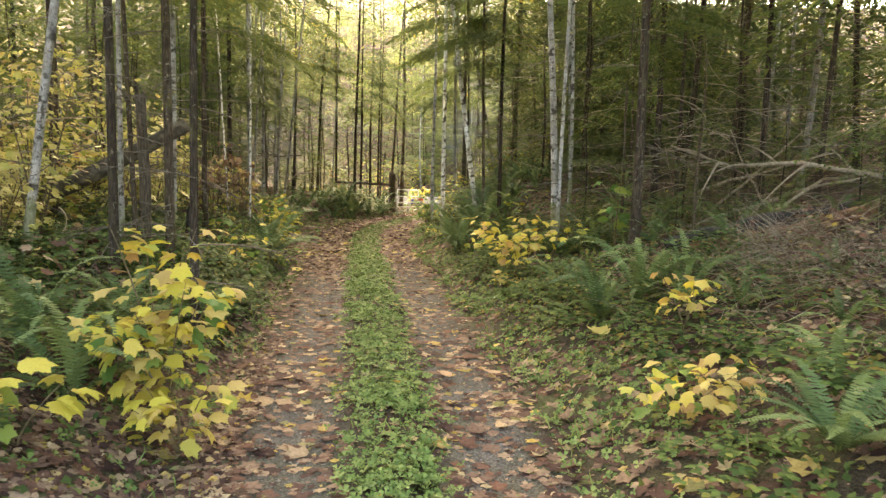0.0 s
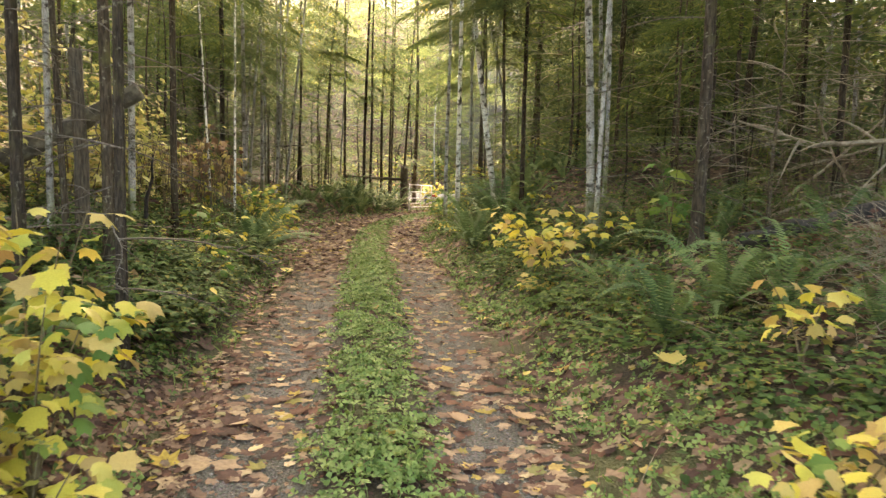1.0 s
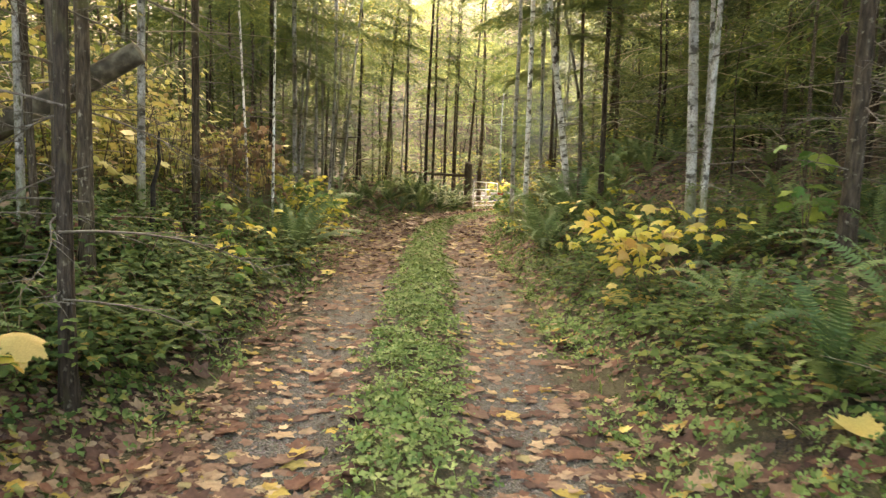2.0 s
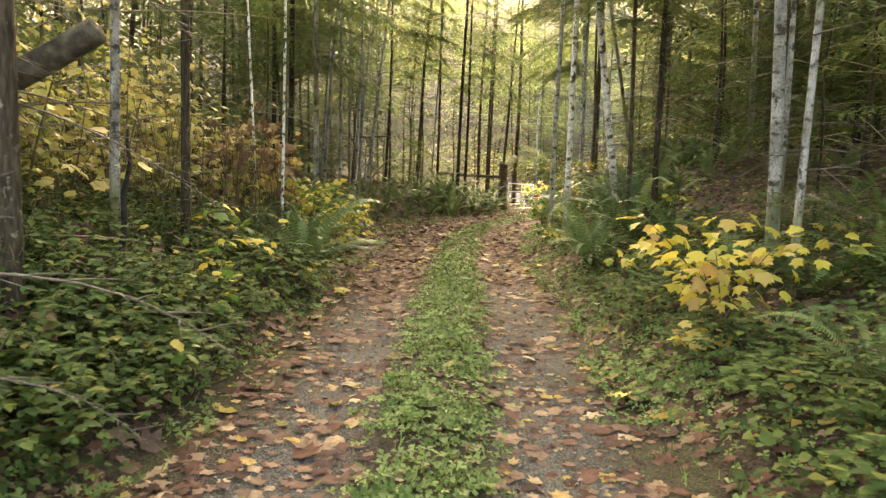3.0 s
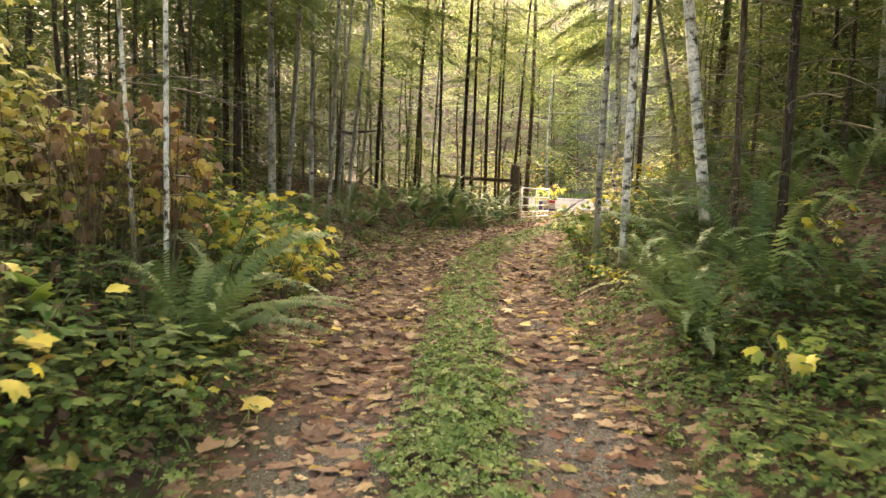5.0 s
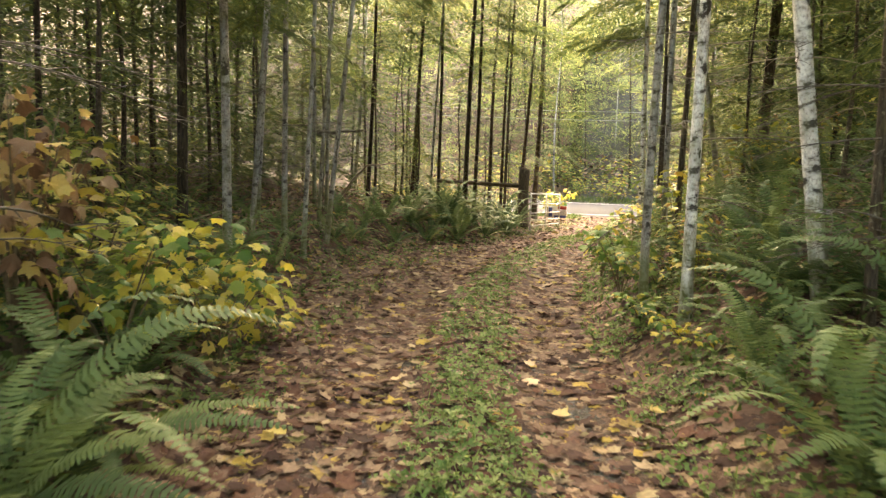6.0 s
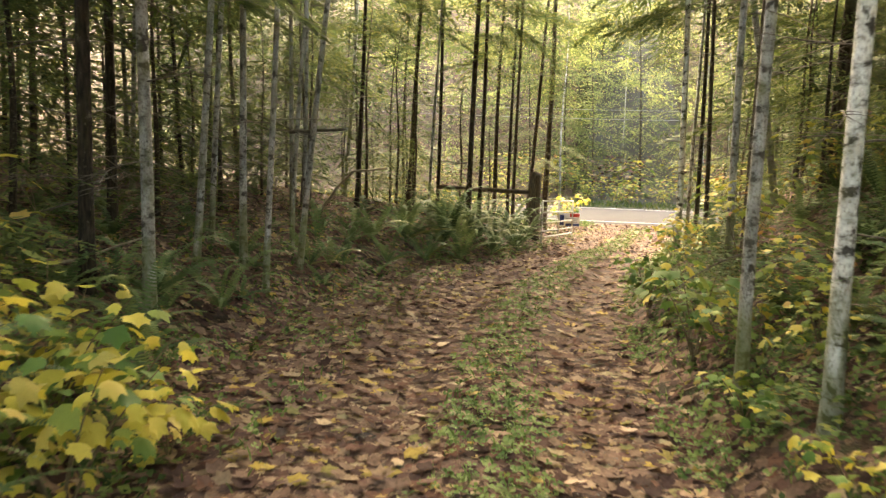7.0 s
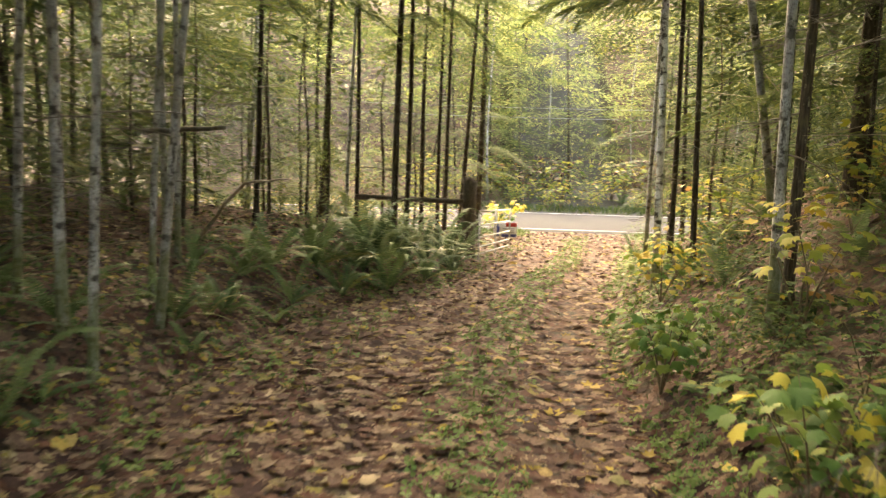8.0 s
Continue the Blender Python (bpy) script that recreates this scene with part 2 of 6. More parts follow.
# Backlit glow is painted into this brighter, more translucent leaf colour.
SUN_TINTED_LEAF = leaf_material("sun_tinted_far_leaf", [(0.0, (0.30, 0.35, 0.13)), (0.5, (0.46, 0.47, 0.17)), (0.85, (0.58, 0.52, 0.18)), (1.0, (0.58, 0.42, 0.14))], "island", 0.7, 0.6, 0.25, 0.2)
FAR_LEAF = leaf_material("far_understory_leaf", [(0.0, (0.045, 0.075, 0.025)), (0.5, (0.10, 0.135, 0.035)), (0.8, (0.19, 0.20, 0.05)), (1.0, (0.36, 0.28, 0.06))], "island", 0.4, 0.75, 0.08, 0.2)
ASPHALT = plain("grey_asphalt", [(0.3, (0.036, 0.036, 0.034)), (0.7, (0.056, 0.055, 0.052))], 60, 0.95)
ASPHALT.node_tree.nodes["Principled BSDF"].inputs["Specular IOR Level"].default_value = 0.2
LINE_PAINT = plain("road_paint", [(0.3, (0.5, 0.49, 0.45)), (0.7, (0.75, 0.74, 0.70))], 20, 0.7)
GALVANISED = plain("galvanised_pipe", [(0.3, (0.42, 0.42, 0.40)), (0.7, (0.62, 0.62, 0.59))], 20, 0.5, metal=0.2)
OLD_WOOD = plain("weathered_post_wood", [(0.3, (0.035, 0.028, 0.02)), (0.6, (0.11, 0.09, 0.065)), (0.8, (0.17, 0.16, 0.11))], 12, 0.9, (4, 4, 0.6), 1.0, 0.015)
SIGN_WHITE = plain("sign_white", [(0.3, (0.72, 0.73, 0.75)), (0.7, (0.8, 0.8, 0.8))], 6, 0.5, relief=0.05)
SIGN_RED = plain("sign_red", [(0.3, (0.50, 0.04, 0.04)), (0.7, (0.58, 0.06, 0.05))], 6, 0.5, relief=0.05)
GREY_BAR = plain("sign_grey", [(0.3, (0.30, 0.31, 0.34)), (0.7, (0.36, 0.37, 0.40))], 6, 0.5, relief=0.05)
SIGN_BLUE = plain("sign_blue", [(0.3, (0.03, 0.05, 0.20)), (0.7, (0.05, 0.08, 0.28))], 6, 0.5, relief=0.05)
WIRE = plain("power_wire", [(0.3, (0.25, 0.25, 0.24)), (0.7, (0.4, 0.4, 0.38))], 10, 0.5)
PEBBLE = leaf_material("track_pebble", [(0.0, (0.045, 0.044, 0.042)), (0.5, (0.09, 0.087, 0.082)), (1.0, (0.20, 0.19, 0.175))], "island", 0.0, 0.85, 0.25, 0.2)


# ---- the lie of the land ----
def eased(y, a, b, w=1.6):
    return sum(np.interp(np.asarray(y, float) + o, a, b) for o in (-w, -w / 2, 0, w / 2, w)) / 5


def ss(a, b, x):
    u = np.clip((np.asarray(x, float) - a) / (b - a), 0, 1)
    return u * u * (3 - 2 * u)


def centre(y):
    """Where the green strip between the two wheel tracks runs."""
    return eased(y, [-10, 0, 5.6, 10, 15, 19, 22, 24, 28, 32.5, 36, 45, 60], [0.3, 0.2, -0.34, -0.93, -1.52, -2.1, -2.33, -2.40, -2.0, -1.15, -0.2, 1.3, 3.5])


def wide(y):
    """How far the leaf-strewn lane reaches to its western side."""
    return eased(y, [0, 16, 21, 30, 35, 45], [1.6, 1.7, 2.7, 2.9, 2.1, 2.0])


def wave(x, y, s, seed=0.0):
    x, y = np.asarray(x, float), np.asarray(y, float)
    return (np.sin(x * s + 1.7 * np.sin(y * s * 0.83 + seed) + seed) + np.sin(y * s * 1.13 + 1.3 * np.sin(x * s * 0.71 + 2 * seed)) + 0.6 * np.sin((x + y) * s * 2.3 + 3 * seed)) / 2.6


def land(x, y):
    x, y = np.asarray(x, float), np.asarray(y, float)
    d = x - centre(y)
    z = eased(y, [-20, 0, 6, 10, 24, 30, 38, 44, 46, 55, 58, 66, 90], [-0.5, -0.5, -0.48, -0.43, -0.42, -0.5, -0.70, -0.75, -0.78, -0.62, -0.55, 0.2, 2.2])
    fade = 1 - ss(34, 44, y)
    s = np.maximum(0, -d - wide(y))
    west = 0.42 * np.minimum(s, 2.0) + 0.10 * np.clip(s - 2.0, 0, 14)
    s = np.maximum(0, d - 1.5)
    east = (0.40 + 0.24 * ss(16.5, 20, y)) * np.minimum(s, 2.8) + 0.16 * np.clip(s - 2.8, 0, 14)
    bank = np.where(d < 0, west, east) * fade
    rough = np.clip((np.abs(d) - 1.5) / 1.5, 0, 1) * (0.05 * wave(x, y, 1.7) + 0.03 * wave(x, y, 4.1, 2.0)) * np.where((y > 45) & (y < 56), 0, 1)
    rut = (-0.035 * np.exp(-((np.abs(d) - 0.78) / 0.28) ** 2) + 0.03 * np.exp(-(d / 0.33) ** 2)) * (1 - ss(36, 44, y))
    # Made-up rising ground all round that closes off the low sky.
    far = np.maximum(np.maximum(np.abs(x - 1) - 32, y - 72), -70 - y)
    added_hill = (42 - 4 * ss(60, 74, y)) * (1 - np.exp(-np.maximum(far, 0) * 0.024)) + 0 * x
    return z + bank + rough + rut + added_hill


def at(x, y, dz=0.0):
    return Vector((x, y, float(land(x, y)) + dz))


# ---- mesh building ----
def make(name, verts, faces, mat, smooth=False):
    """A mesh from arrays of vertices and of faces that all have one count of corners."""
    me = bpy.data.meshes.new(name)
    v, f = np.asarray(verts, np.float32), np.asarray(faces, np.int32)
    k = f.shape[1]
    me.vertices.add(len(v)), me.loops.add(f.size), me.polygons.add(len(f))
    me.vertices.foreach_set("co", v.ravel())
    me.loops.foreach_set("vertex_index", f.ravel())
    me.polygons.foreach_set("loop_start", np.arange(len(f), dtype=np.int32) * k)
    if smooth:
        me.polygons.foreach_set("use_smooth", np.ones(len(f), bool))
    me.materials.append(mat)
    me.update(calc_edges=True)
    return me


def part(name, me, parent=None, label="", m=None):
    ob = new(name, me)
    if parent is not None:
        ob.parent = parent
    if m is not None:
        ob.matrix_basis = m
    return tagged(ob, label) if label else ob


def thing(name, m, label, category, group="", kind=""):
    ob = new(name)
    ob.empty_display_size = 0.2
    ob.matrix_basis = m
    return tagged(ob, label, category, group, kind)


def tube(points, radii, sides=8, wobble=0.0, closed=True):
    """Quads of a tapering tube along points; the ends are closed by a last small ring."""
    p, r = np.asarray(points, float), list(radii)
    n = len(p)
    t = np.gradient(p, axis=0)
    t /= np.linalg.norm(t, axis=1)[:, None] + 1e-9
    ref = np.array([0.0, 0, 1]) if abs(t[:, 2]).mean() < 0.8 else np.array([1.0, 0, 0])
    u = np.cross(t, ref)
    u /= np.linalg.norm(u, axis=1)[:, None] + 1e-9
    w = np.cross(t, u)
    a = np.linspace(0, 2 * np.pi, sides, endpoint=False)
    rings = []
    for k in range(n):
        rr = r[k] * (1 + wobble * rng.uniform(-1, 1, sides))
        rings.append(p[k] + np.outer(np.cos(a) * rr, u[k]) + np.outer(np.sin(a) * rr, w[k]))
    if closed:
        rings = [p[0] + (rings[0] - p[0]) * 0.02] + rings + [p[-1] + (rings[-1] - p[-1]) * 0.02]
    m = len(rings)
    idx = np.arange(m * sides).reshape(m, sides)
    nxt = np.roll(idx, -1, axis=1)
    f = np.stack([idx[:-1], nxt[:-1], nxt[1:], idx[1:]], -1).reshape(-1, 4)
    return np.concatenate(rings), f


def join(pieces):
    v, f, o = [], [], 0
    for a, b in pieces:
        v.append(a), f.append(np.asarray(b) + o)
        o += len(a)
    return np.concatenate(v), np.concatenate(f)


def box(x0, x1, y0, y1, z0, z1):
    v = np.array([(x, y, z) for x in (x0, x1) for y in (y0, y1) for z in (z0, z1)], float)
    return v, np.array([(0, 1, 3, 2), (4, 6, 7, 5), (0, 4, 5, 1), (2, 3, 7, 6), (0, 2, 6, 4), (1, 5, 7, 3)])


def turns(yaw, pitch, roll):
    """Rotation matrices Rz(yaw) Ry(roll) Rx(pitch), for arrays of angles."""
    cz, sz, cx, sx, cy, sy = np.cos(yaw), np.sin(yaw), np.cos(pitch), np.sin(pitch), np.cos(roll), np.sin(roll)
    o, i = np.zeros_like(cz), np.ones_like(cz)
    z = np.stack([cz, -sz, o, sz, cz, o, o, o, i], -1).reshape(-1, 3, 3)
    x = np.stack([i, o, o, o, cx, -sx, o, sx, cx], -1).reshape(-1, 3, 3)
    y = np.stack([cy, o, sy, o, i, o, -sy, o, cy], -1).reshape(-1, 3, 3)
    return z @ y @ x


def scatter(templates, p, yaw, pitch, roll, size):
    """Many small pieces as one set of vertices and faces. The templates share their faces."""
    p, n = np.asarray(p, float), len(p)
    shapes, f = np.stack([t[0] for t in templates]), np.asarray(templates[0][1])
    v = shapes[rng.integers(0, len(shapes), n)] * np.asarray(size)[:, None, None]
    v = np.einsum("nij,nkj->nki", turns(yaw, pitch, roll), v) + p[:, None, :]
    faces = f[None] + (np.arange(n) * shapes.shape[1])[:, None, None]
    return v.reshape(-1, 3), faces.reshape(-1, f.shape[1])


def maple(fine, curl=0.0, fold=0.0, twist=0.0):
    """A lobed maple leaf, one long along +y from its stalk, as a fan of triangles."""
    pts = []
    for a, r in ((-90, 0.36), (-48, 0.38), (-14, 0.44), (12, 0.36), (38, 0.58), (64, 0.40), (90, 0.60), (116, 0.40), (142, 0.58), (168, 0.36), (194, 0.44), (228, 0.38)):
        if fine and r > 0.41:
            pts += [(a - 16, r * 0.79), (a - 11, r * 0.76), (a - 7, r * 0.91), (a - 3.5, r * 0.88), (a, r), (a + 3.5, r * 0.88), (a + 7, r * 0.91), (a + 11, r * 0.76), (a + 16, r * 0.79)]
        else:
            pts.append((a, r))
    pts.sort()
    xy = [(math.cos(radians(a)) * r, 0.42 + math.sin(radians(a)) * r) for a, r in pts]
    v = [(0.0, 0.42)] + xy
    k = len(xy)
    out = [(x, y, -curl * (x * x + (y - 0.35) ** 2) + fold * abs(x) + twist * x * (y - 0.4)) for x, y in v]
    return np.array(out), np.array([(0, 1 + i, 1 + (i + 1) % k) for i in range(k)])


def oval(width=0.32, curl=0.3):
    v = [(0, 0, 0), (width, 0.42, 0.06), (0, 1, -curl * 0.6), (-width, 0.42, 0.06), (0, 0.45, -curl * 0.1)]
    return np.array(v, float), np.array([(4, 0, 1), (4, 1, 2), (4, 2, 3), (4, 3, 0)])


def trefoil(lift=0.25):
    v, f = [(0.0, 0.0, 0.0)], []
    for k in range(3):
        a = k * 2 * math.pi / 3
        for da, r, z in ((-0.62, 0.50, lift), (0.0, 0.66, lift * 0.8), (0.62, 0.50, lift)):
            v.append((math.cos(a + da) * r, math.sin(a + da) * r, z))
        o = 1 + 3 * k
        f += [(0, o, o + 1), (0, o + 1, o + 2)]
    return np.array(v), np.array(f)


def slope_angles(x, y, yaw):
    """Pitch and roll that lay a piece of that yaw flat on the land."""
    gx, gy = (land(x + 0.05, y) - land(x - 0.05, y)) / 0.1, (land(x, y + 0.05) - land(x, y - 0.05)) / 0.1
    along, across = -np.sin(yaw) * gx + np.cos(yaw) * gy, np.cos(yaw) * gx + np.sin(yaw) * gy
    return np.arctan(along), -np.arctan(across)


# ---- ground, road ----
def spaced(pieces):
    out = []
    for a, b, step in pieces:
        out += list(np.arange(a, b, step))
    return np.array(out + [pieces[-1][1]])


def build_ground():
    xs = spaced([(-400, -60, 17), (-60, -16, 2.0), (-16, -7, 0.4), (-7, 4, 0.15), (4, 14, 0.4), (14, 60, 2.0), (60, 400, 17)])
    ys = spaced([(-300, -20, 35), (-20, 2, 0.8), (2, 36, 0.25), (36, 62, 0.5), (62, 100, 3.0), (100, 500, 20)])
    gx, gy = np.meshgrid(xs, ys)
    v = np.stack([gx, gy, land(gx, gy)], -1).reshape(-1, 3)
    i = np.arange(gx.size).reshape(gx.shape)
    f = np.stack([i[:-1, :-1], i[:-1, 1:], i[1:, 1:], i[1:, :-1]], -1).reshape(-1, 4)
    me = make("ground", v, f, GROUND, True)
    d = v[:, 0] - centre(v[:, 1])
    lane = np.exp(-((np.abs(d) - 0.80) / 0.42) ** 4) * (0.78 + 0.3 * wave(v[:, 0], v[:, 1], 3.1, 1.0)) * (1 - 0.35 * ss(16, 20, v[:, 1]))
    lane = np.maximum(lane, 0.5 * ss(40, 45, v[:, 1]) * (np.abs(d) < 3.5))
    me.attributes.new("gravel", "FLOAT", "POINT").data.foreach_set("value", np.clip(lane, 0, 1).astype(np.float32))
    bed = np.where(np.abs(d) < 4.5, ss(14.5, 18, v[:, 1]) * (1 - ss(40, 45, v[:, 1])), 0.8)
    me.attributes.new("matted", "FLOAT", "POINT").data.foreach_set("value", np.clip(bed, 0, 1).astype(np.float32))
    tagged(new("ground", me), "forest floor with a two-track gravel lane", "ground", kind="structure")


def build_road():
    xs = np.linspace(-90, 90, 46)
    ys = [46.0, 46.25, 50.2, 54.5, 54.75]
    up = [-0.10, 0.03, 0.05, 0.03, -0.10]
    v = np.array([(x, y, float(np.interp(y, [44, 55], [-0.78, -0.60])) + h) for y, h in zip(ys, up) for x in xs])
    n = len(xs)
    f = np.array([(r * n + k, r * n + k + 1, (r + 1) * n + k + 1, (r + 1) * n + k) for r in range(4) for k in range(n - 1)])
    road = tagged(new("road", make("road", v, f, ASPHALT, True)), "pale grey asphalt country road with white edge lines", "road", kind="structure")
    for y in (46.55, 54.2):
        z = float(np.interp(y, [44, 55], [-0.78, -0.60])) + 0.04
        part("edge_line", make("edge_line", *box(-90, 90, y - 0.07, y + 0.07, z - 0.004, z + 0.006), LINE_PAINT), road, "white painted edge line")


build_ground()
build_road()


# ---- trees ----
def trunk_mesh(name, mat, bend, flare, sides=9, rings=12):
    """A trunk of unit height and unit diameter at its foot, slightly bent and uneven."""
    h = np.concatenate([[-0.04, 0.0, 0.008, 0.02, 0.045], np.linspace(0.09, 1.0, rings)])
    a, b = rng.uniform(0, 6.28, 2)
    c = bend * np.clip(h, 0, 1)
    pts = np.stack([c * np.sin(h * 7 + a), c * np.sin(h * 5 + b), h], -1)
    pts[:, :2] -= pts[1, :2]
    r = 0.5 * (1 - 0.80 * np.clip(h, 0, 1)) * (1 + flare * np.exp(-np.clip(h, 0, 1) * 60))
    ang = np.linspace(0, 6.2832, sides, endpoint=False)
    lump = 1 + rng.normal(0, 0.022, (len(h), sides))
    ring = np.stack([np.cos(ang), np.sin(ang)], -1)
    v = np.zeros((len(h), sides, 3))
    v[:, :, :2] = pts[:, None, :2] + ring[None] * (r[:, None] * lump)[:, :, None]
    v[:, :, 2] = pts[:, None, 2]
    idx = np.arange(len(h) * sides).reshape(len(h), sides)
    nxt = np.roll(idx, -1, axis=1)
    return make(name, v.reshape(-1, 3), np.stack([idx[:-1], nxt[:-1], nxt[1:], idx[1:]], -1).reshape(-1, 4), mat, True)


def twig_mesh(name, mat, length, forks, droop, thick=0.010):
    """A dead side branch along +x with a few side twigs."""
    s = np.linspace(0, 1, 7)
    main = np.stack([length * s, 0.06 * length * np.sin(s * 5 + rng.uniform(0, 6)), -droop * length * s * s], -1)
    pieces = [tube(main, thick * (1 - 0.8 * s), 3, closed=False)]
    for k in range(forks):
        u = 0.2 + 0.75 * (k + rng.uniform(0, 1)) / forks
        p = np.array([np.interp(u, s, main[:, i]) for i in range(3)])
        ang, ln = rng.choice((-1, 1)) * rng.uniform(0.5, 1.1), length * rng.uniform(0.15, 0.42) * (1.1 - u * 0.6)
        q = np.array([math.cos(ang), math.sin(ang), rng.uniform(-0.45, 0.35)]) * ln
        t = np.linspace(0, 1, 4)[:, None]
        pieces.append(tube(p + q * t + np.array([0, 0, -0.12 * ln]) * t * t, thick * 0.5 * (1 - 0.75 * t[:, 0]), 3, closed=False))
    return make(name, *join(pieces), mat)


def spray(length, twigs, sub, droop, width=1.0):
    """A flat drooping fir bough along +x: a stem and rows of small pointed sprigs, all triangles."""
    v, f = [], []

    def blade(p, q, w):
        d = q - p
        side = np.cross(d, (0, 0, 1.0))
        side = side / (np.linalg.norm(side) + 1e-9) * w
        o = len(v)
        v.extend([p + 0.15 * d - side, p + 0.15 * d + side, q])
        f.append((o, o + 1, o + 2))

    bow = lambda s: np.array([length * s, 0, 0.10 * length * s - droop * length * s * s])
    blade(bow(0.0), bow(0.55), 0.012), blade(bow(0.45), bow(1.0), 0.010)
    for k in range(twigs):
        u = 0.10 + 0.9 * (k + rng.uniform(0, 0.8)) / twigs
        side = 1 if k % 2 else -1
        ln = length * 0.42 * (1.05 - u) ** 0.7 * rng.uniform(0.7, 1.15)
        ang = side * rng.uniform(0.75, 1.1)
        d = np.array([math.cos(ang), math.sin(ang), rng.uniform(-0.45, -0.05)])
        p = bow(u)
        for j in range(sub):
            w = (j + 0.6) / sub
            s2 = 1 if j % 2 else -1
            a2 = ang + s2 * rng.uniform(0.5, 0.95) * (1 if j < sub - 1 else 0)
            q = p + d * ln * w + np.array([0, 0, -0.18 * ln * w * w])
            e = np.array([math.cos(a2), math.sin(a2), rng.uniform(-0.4, 0.0)])
            blade(q - d * 0.02, q + e * ln * rng.uniform(0.26, 0.42) * (1.15 - 0.5 * w), width * (0.016 + 0.010 * rng.uniform()))
    return np.array(v), np.array(f)


SPRAYS = [[spray(1.0, 18, 6, d, 0.66) for d in (0.2, 0.32, 0.42, 0.55)], [spray(1.0, 12, 5, d, 1.0) for d in (0.25, 0.4, 0.55)]]


def crown_mesh(name, low, high, boughs, reach, level, mat, crowd=1.9):
    """Boughs all round a trunk from low to high; longer below, thin and gappy."""
    k = boughs
    h = low + (high - low) * ((np.arange(k) + rng.uniform(0, 1, k)) / k) ** crowd
    t = (h - low) / (high - low)
    yaw = rng.uniform(0, 6.28, k)
    size = reach * (1 - 0.75 * t) * rng.uniform(0.65, 1.2, k)
    pieces, o, vs, fs = SPRAYS[level], 0, [], []
    for i in range(k):
        a, b = pieces[rng.integers(0, len(pieces))]
        m = turns(yaw[i : i + 1], rng.uniform(-0.3, 0.3, 1), rng.uniform(-0.25, 0.25, 1))[0]
        vs.append((a * size[i]) @ m.T + (0, 0, h[i])), fs.append(b + o)
        o += len(a)
    return make(name, np.concatenate(vs), np.concatenate(fs), mat)


def leafy_crown(name, low, high, radius, count, size, mat):
    """A broadleaf crown: clusters of small leaves about branch ends, with gaps."""
    lumps = 26
    c = np.stack([rng.normal(0, radius * 0.5, lumps), rng.normal(0, radius * 0.5, lumps), rng.uniform(low, high, lumps)], -1)
    p = c[rng.integers(0, lumps, count)] + rng.normal(0, 1, (count, 3)) * (radius * 0.22, radius * 0.22, 0.35)
    v, f = scatter([oval(0.36, 0.3)], p, rng.uniform(0, 6.28, count), rng.uniform(-1.1, 0.5, count), rng.uniform(-0.6, 0.6, count), size * rng.uniform(0.6, 1.3, count))
    return make(name, v, f, mat)


FIR_TRUNKS = [trunk_mesh("fir_trunk", FIR_BARK, b, 0.5) for b in (0.7, 1.2, 0.9, 1.5)]
ALDER_TRUNKS = [trunk_mesh("alder_trunk", ALDER_BARK, b, 0.35) for b in (1.4, 2.2, 1.8, 2.6)]
BIRCH_TRUNKS = [trunk_mesh("birch_trunk", BIRCH_BARK, b, 0.3) for b in (0.7, 1.0)]
TWIGS = [twig_mesh("dead_branch", TWIG, ln, fk, dr) for ln, fk, dr in ((0.9, 7, 0.15), (1.2, 9, 0.3), (0.7, 6, -0.1), (1.5, 11, 0.25), (1.0, 10, 0.45))]
FIR_CROWNS = [crown_mesh("fir_crown", lo, 15, n, r, 0, NEEDLES) for lo, n, r in ((4.4, 34, 2.2), (5.0, 34, 2.3), (5.6, 34, 2.3), (3.7, 36, 1.9))]
FAR_CROWNS = [crown_mesh("fir_crown", lo, 17, n, r, 1, NEEDLES, 1.35) for lo, n, r in ((0.6, 36, 3.4), (1.2, 36, 3.5), (1.8, 34, 3.6))]
MID_CROWNS = [crown_mesh("fir_crown", lo, 14, n, r, 0, NEEDLES, 1.9) for lo, n, r in ((2.2, 38, 2.1), (2.9, 38, 2.3), (1.5, 40, 1.8))]
YOUNG_CROWNS = [crown_mesh("young_crown", 0.35, 4.2, 26, 1.7, 0, NEEDLES, 1.1), crown_mesh("young_crown", 0.6, 4.6, 24, 1.9, 0, NEEDLES, 1.0)]
# Crowns whose needle colour has shade painted in.
DARK_CROWNS = [crown_mesh("fir_crown", lo, 15, n, r, 0, SHADE_TINTED_NEEDLES, 1.5) for lo, n, r in ((1.6, 40, 2.2), (2.4, 40, 2.4))]
ALDER_CROWNS = [leafy_crown("alder_crown", lo, 12, 2.2, n, 0.085, ALDER_LEAF) for lo, n in ((4.4, 520), (5.4, 480))]
TREES = []


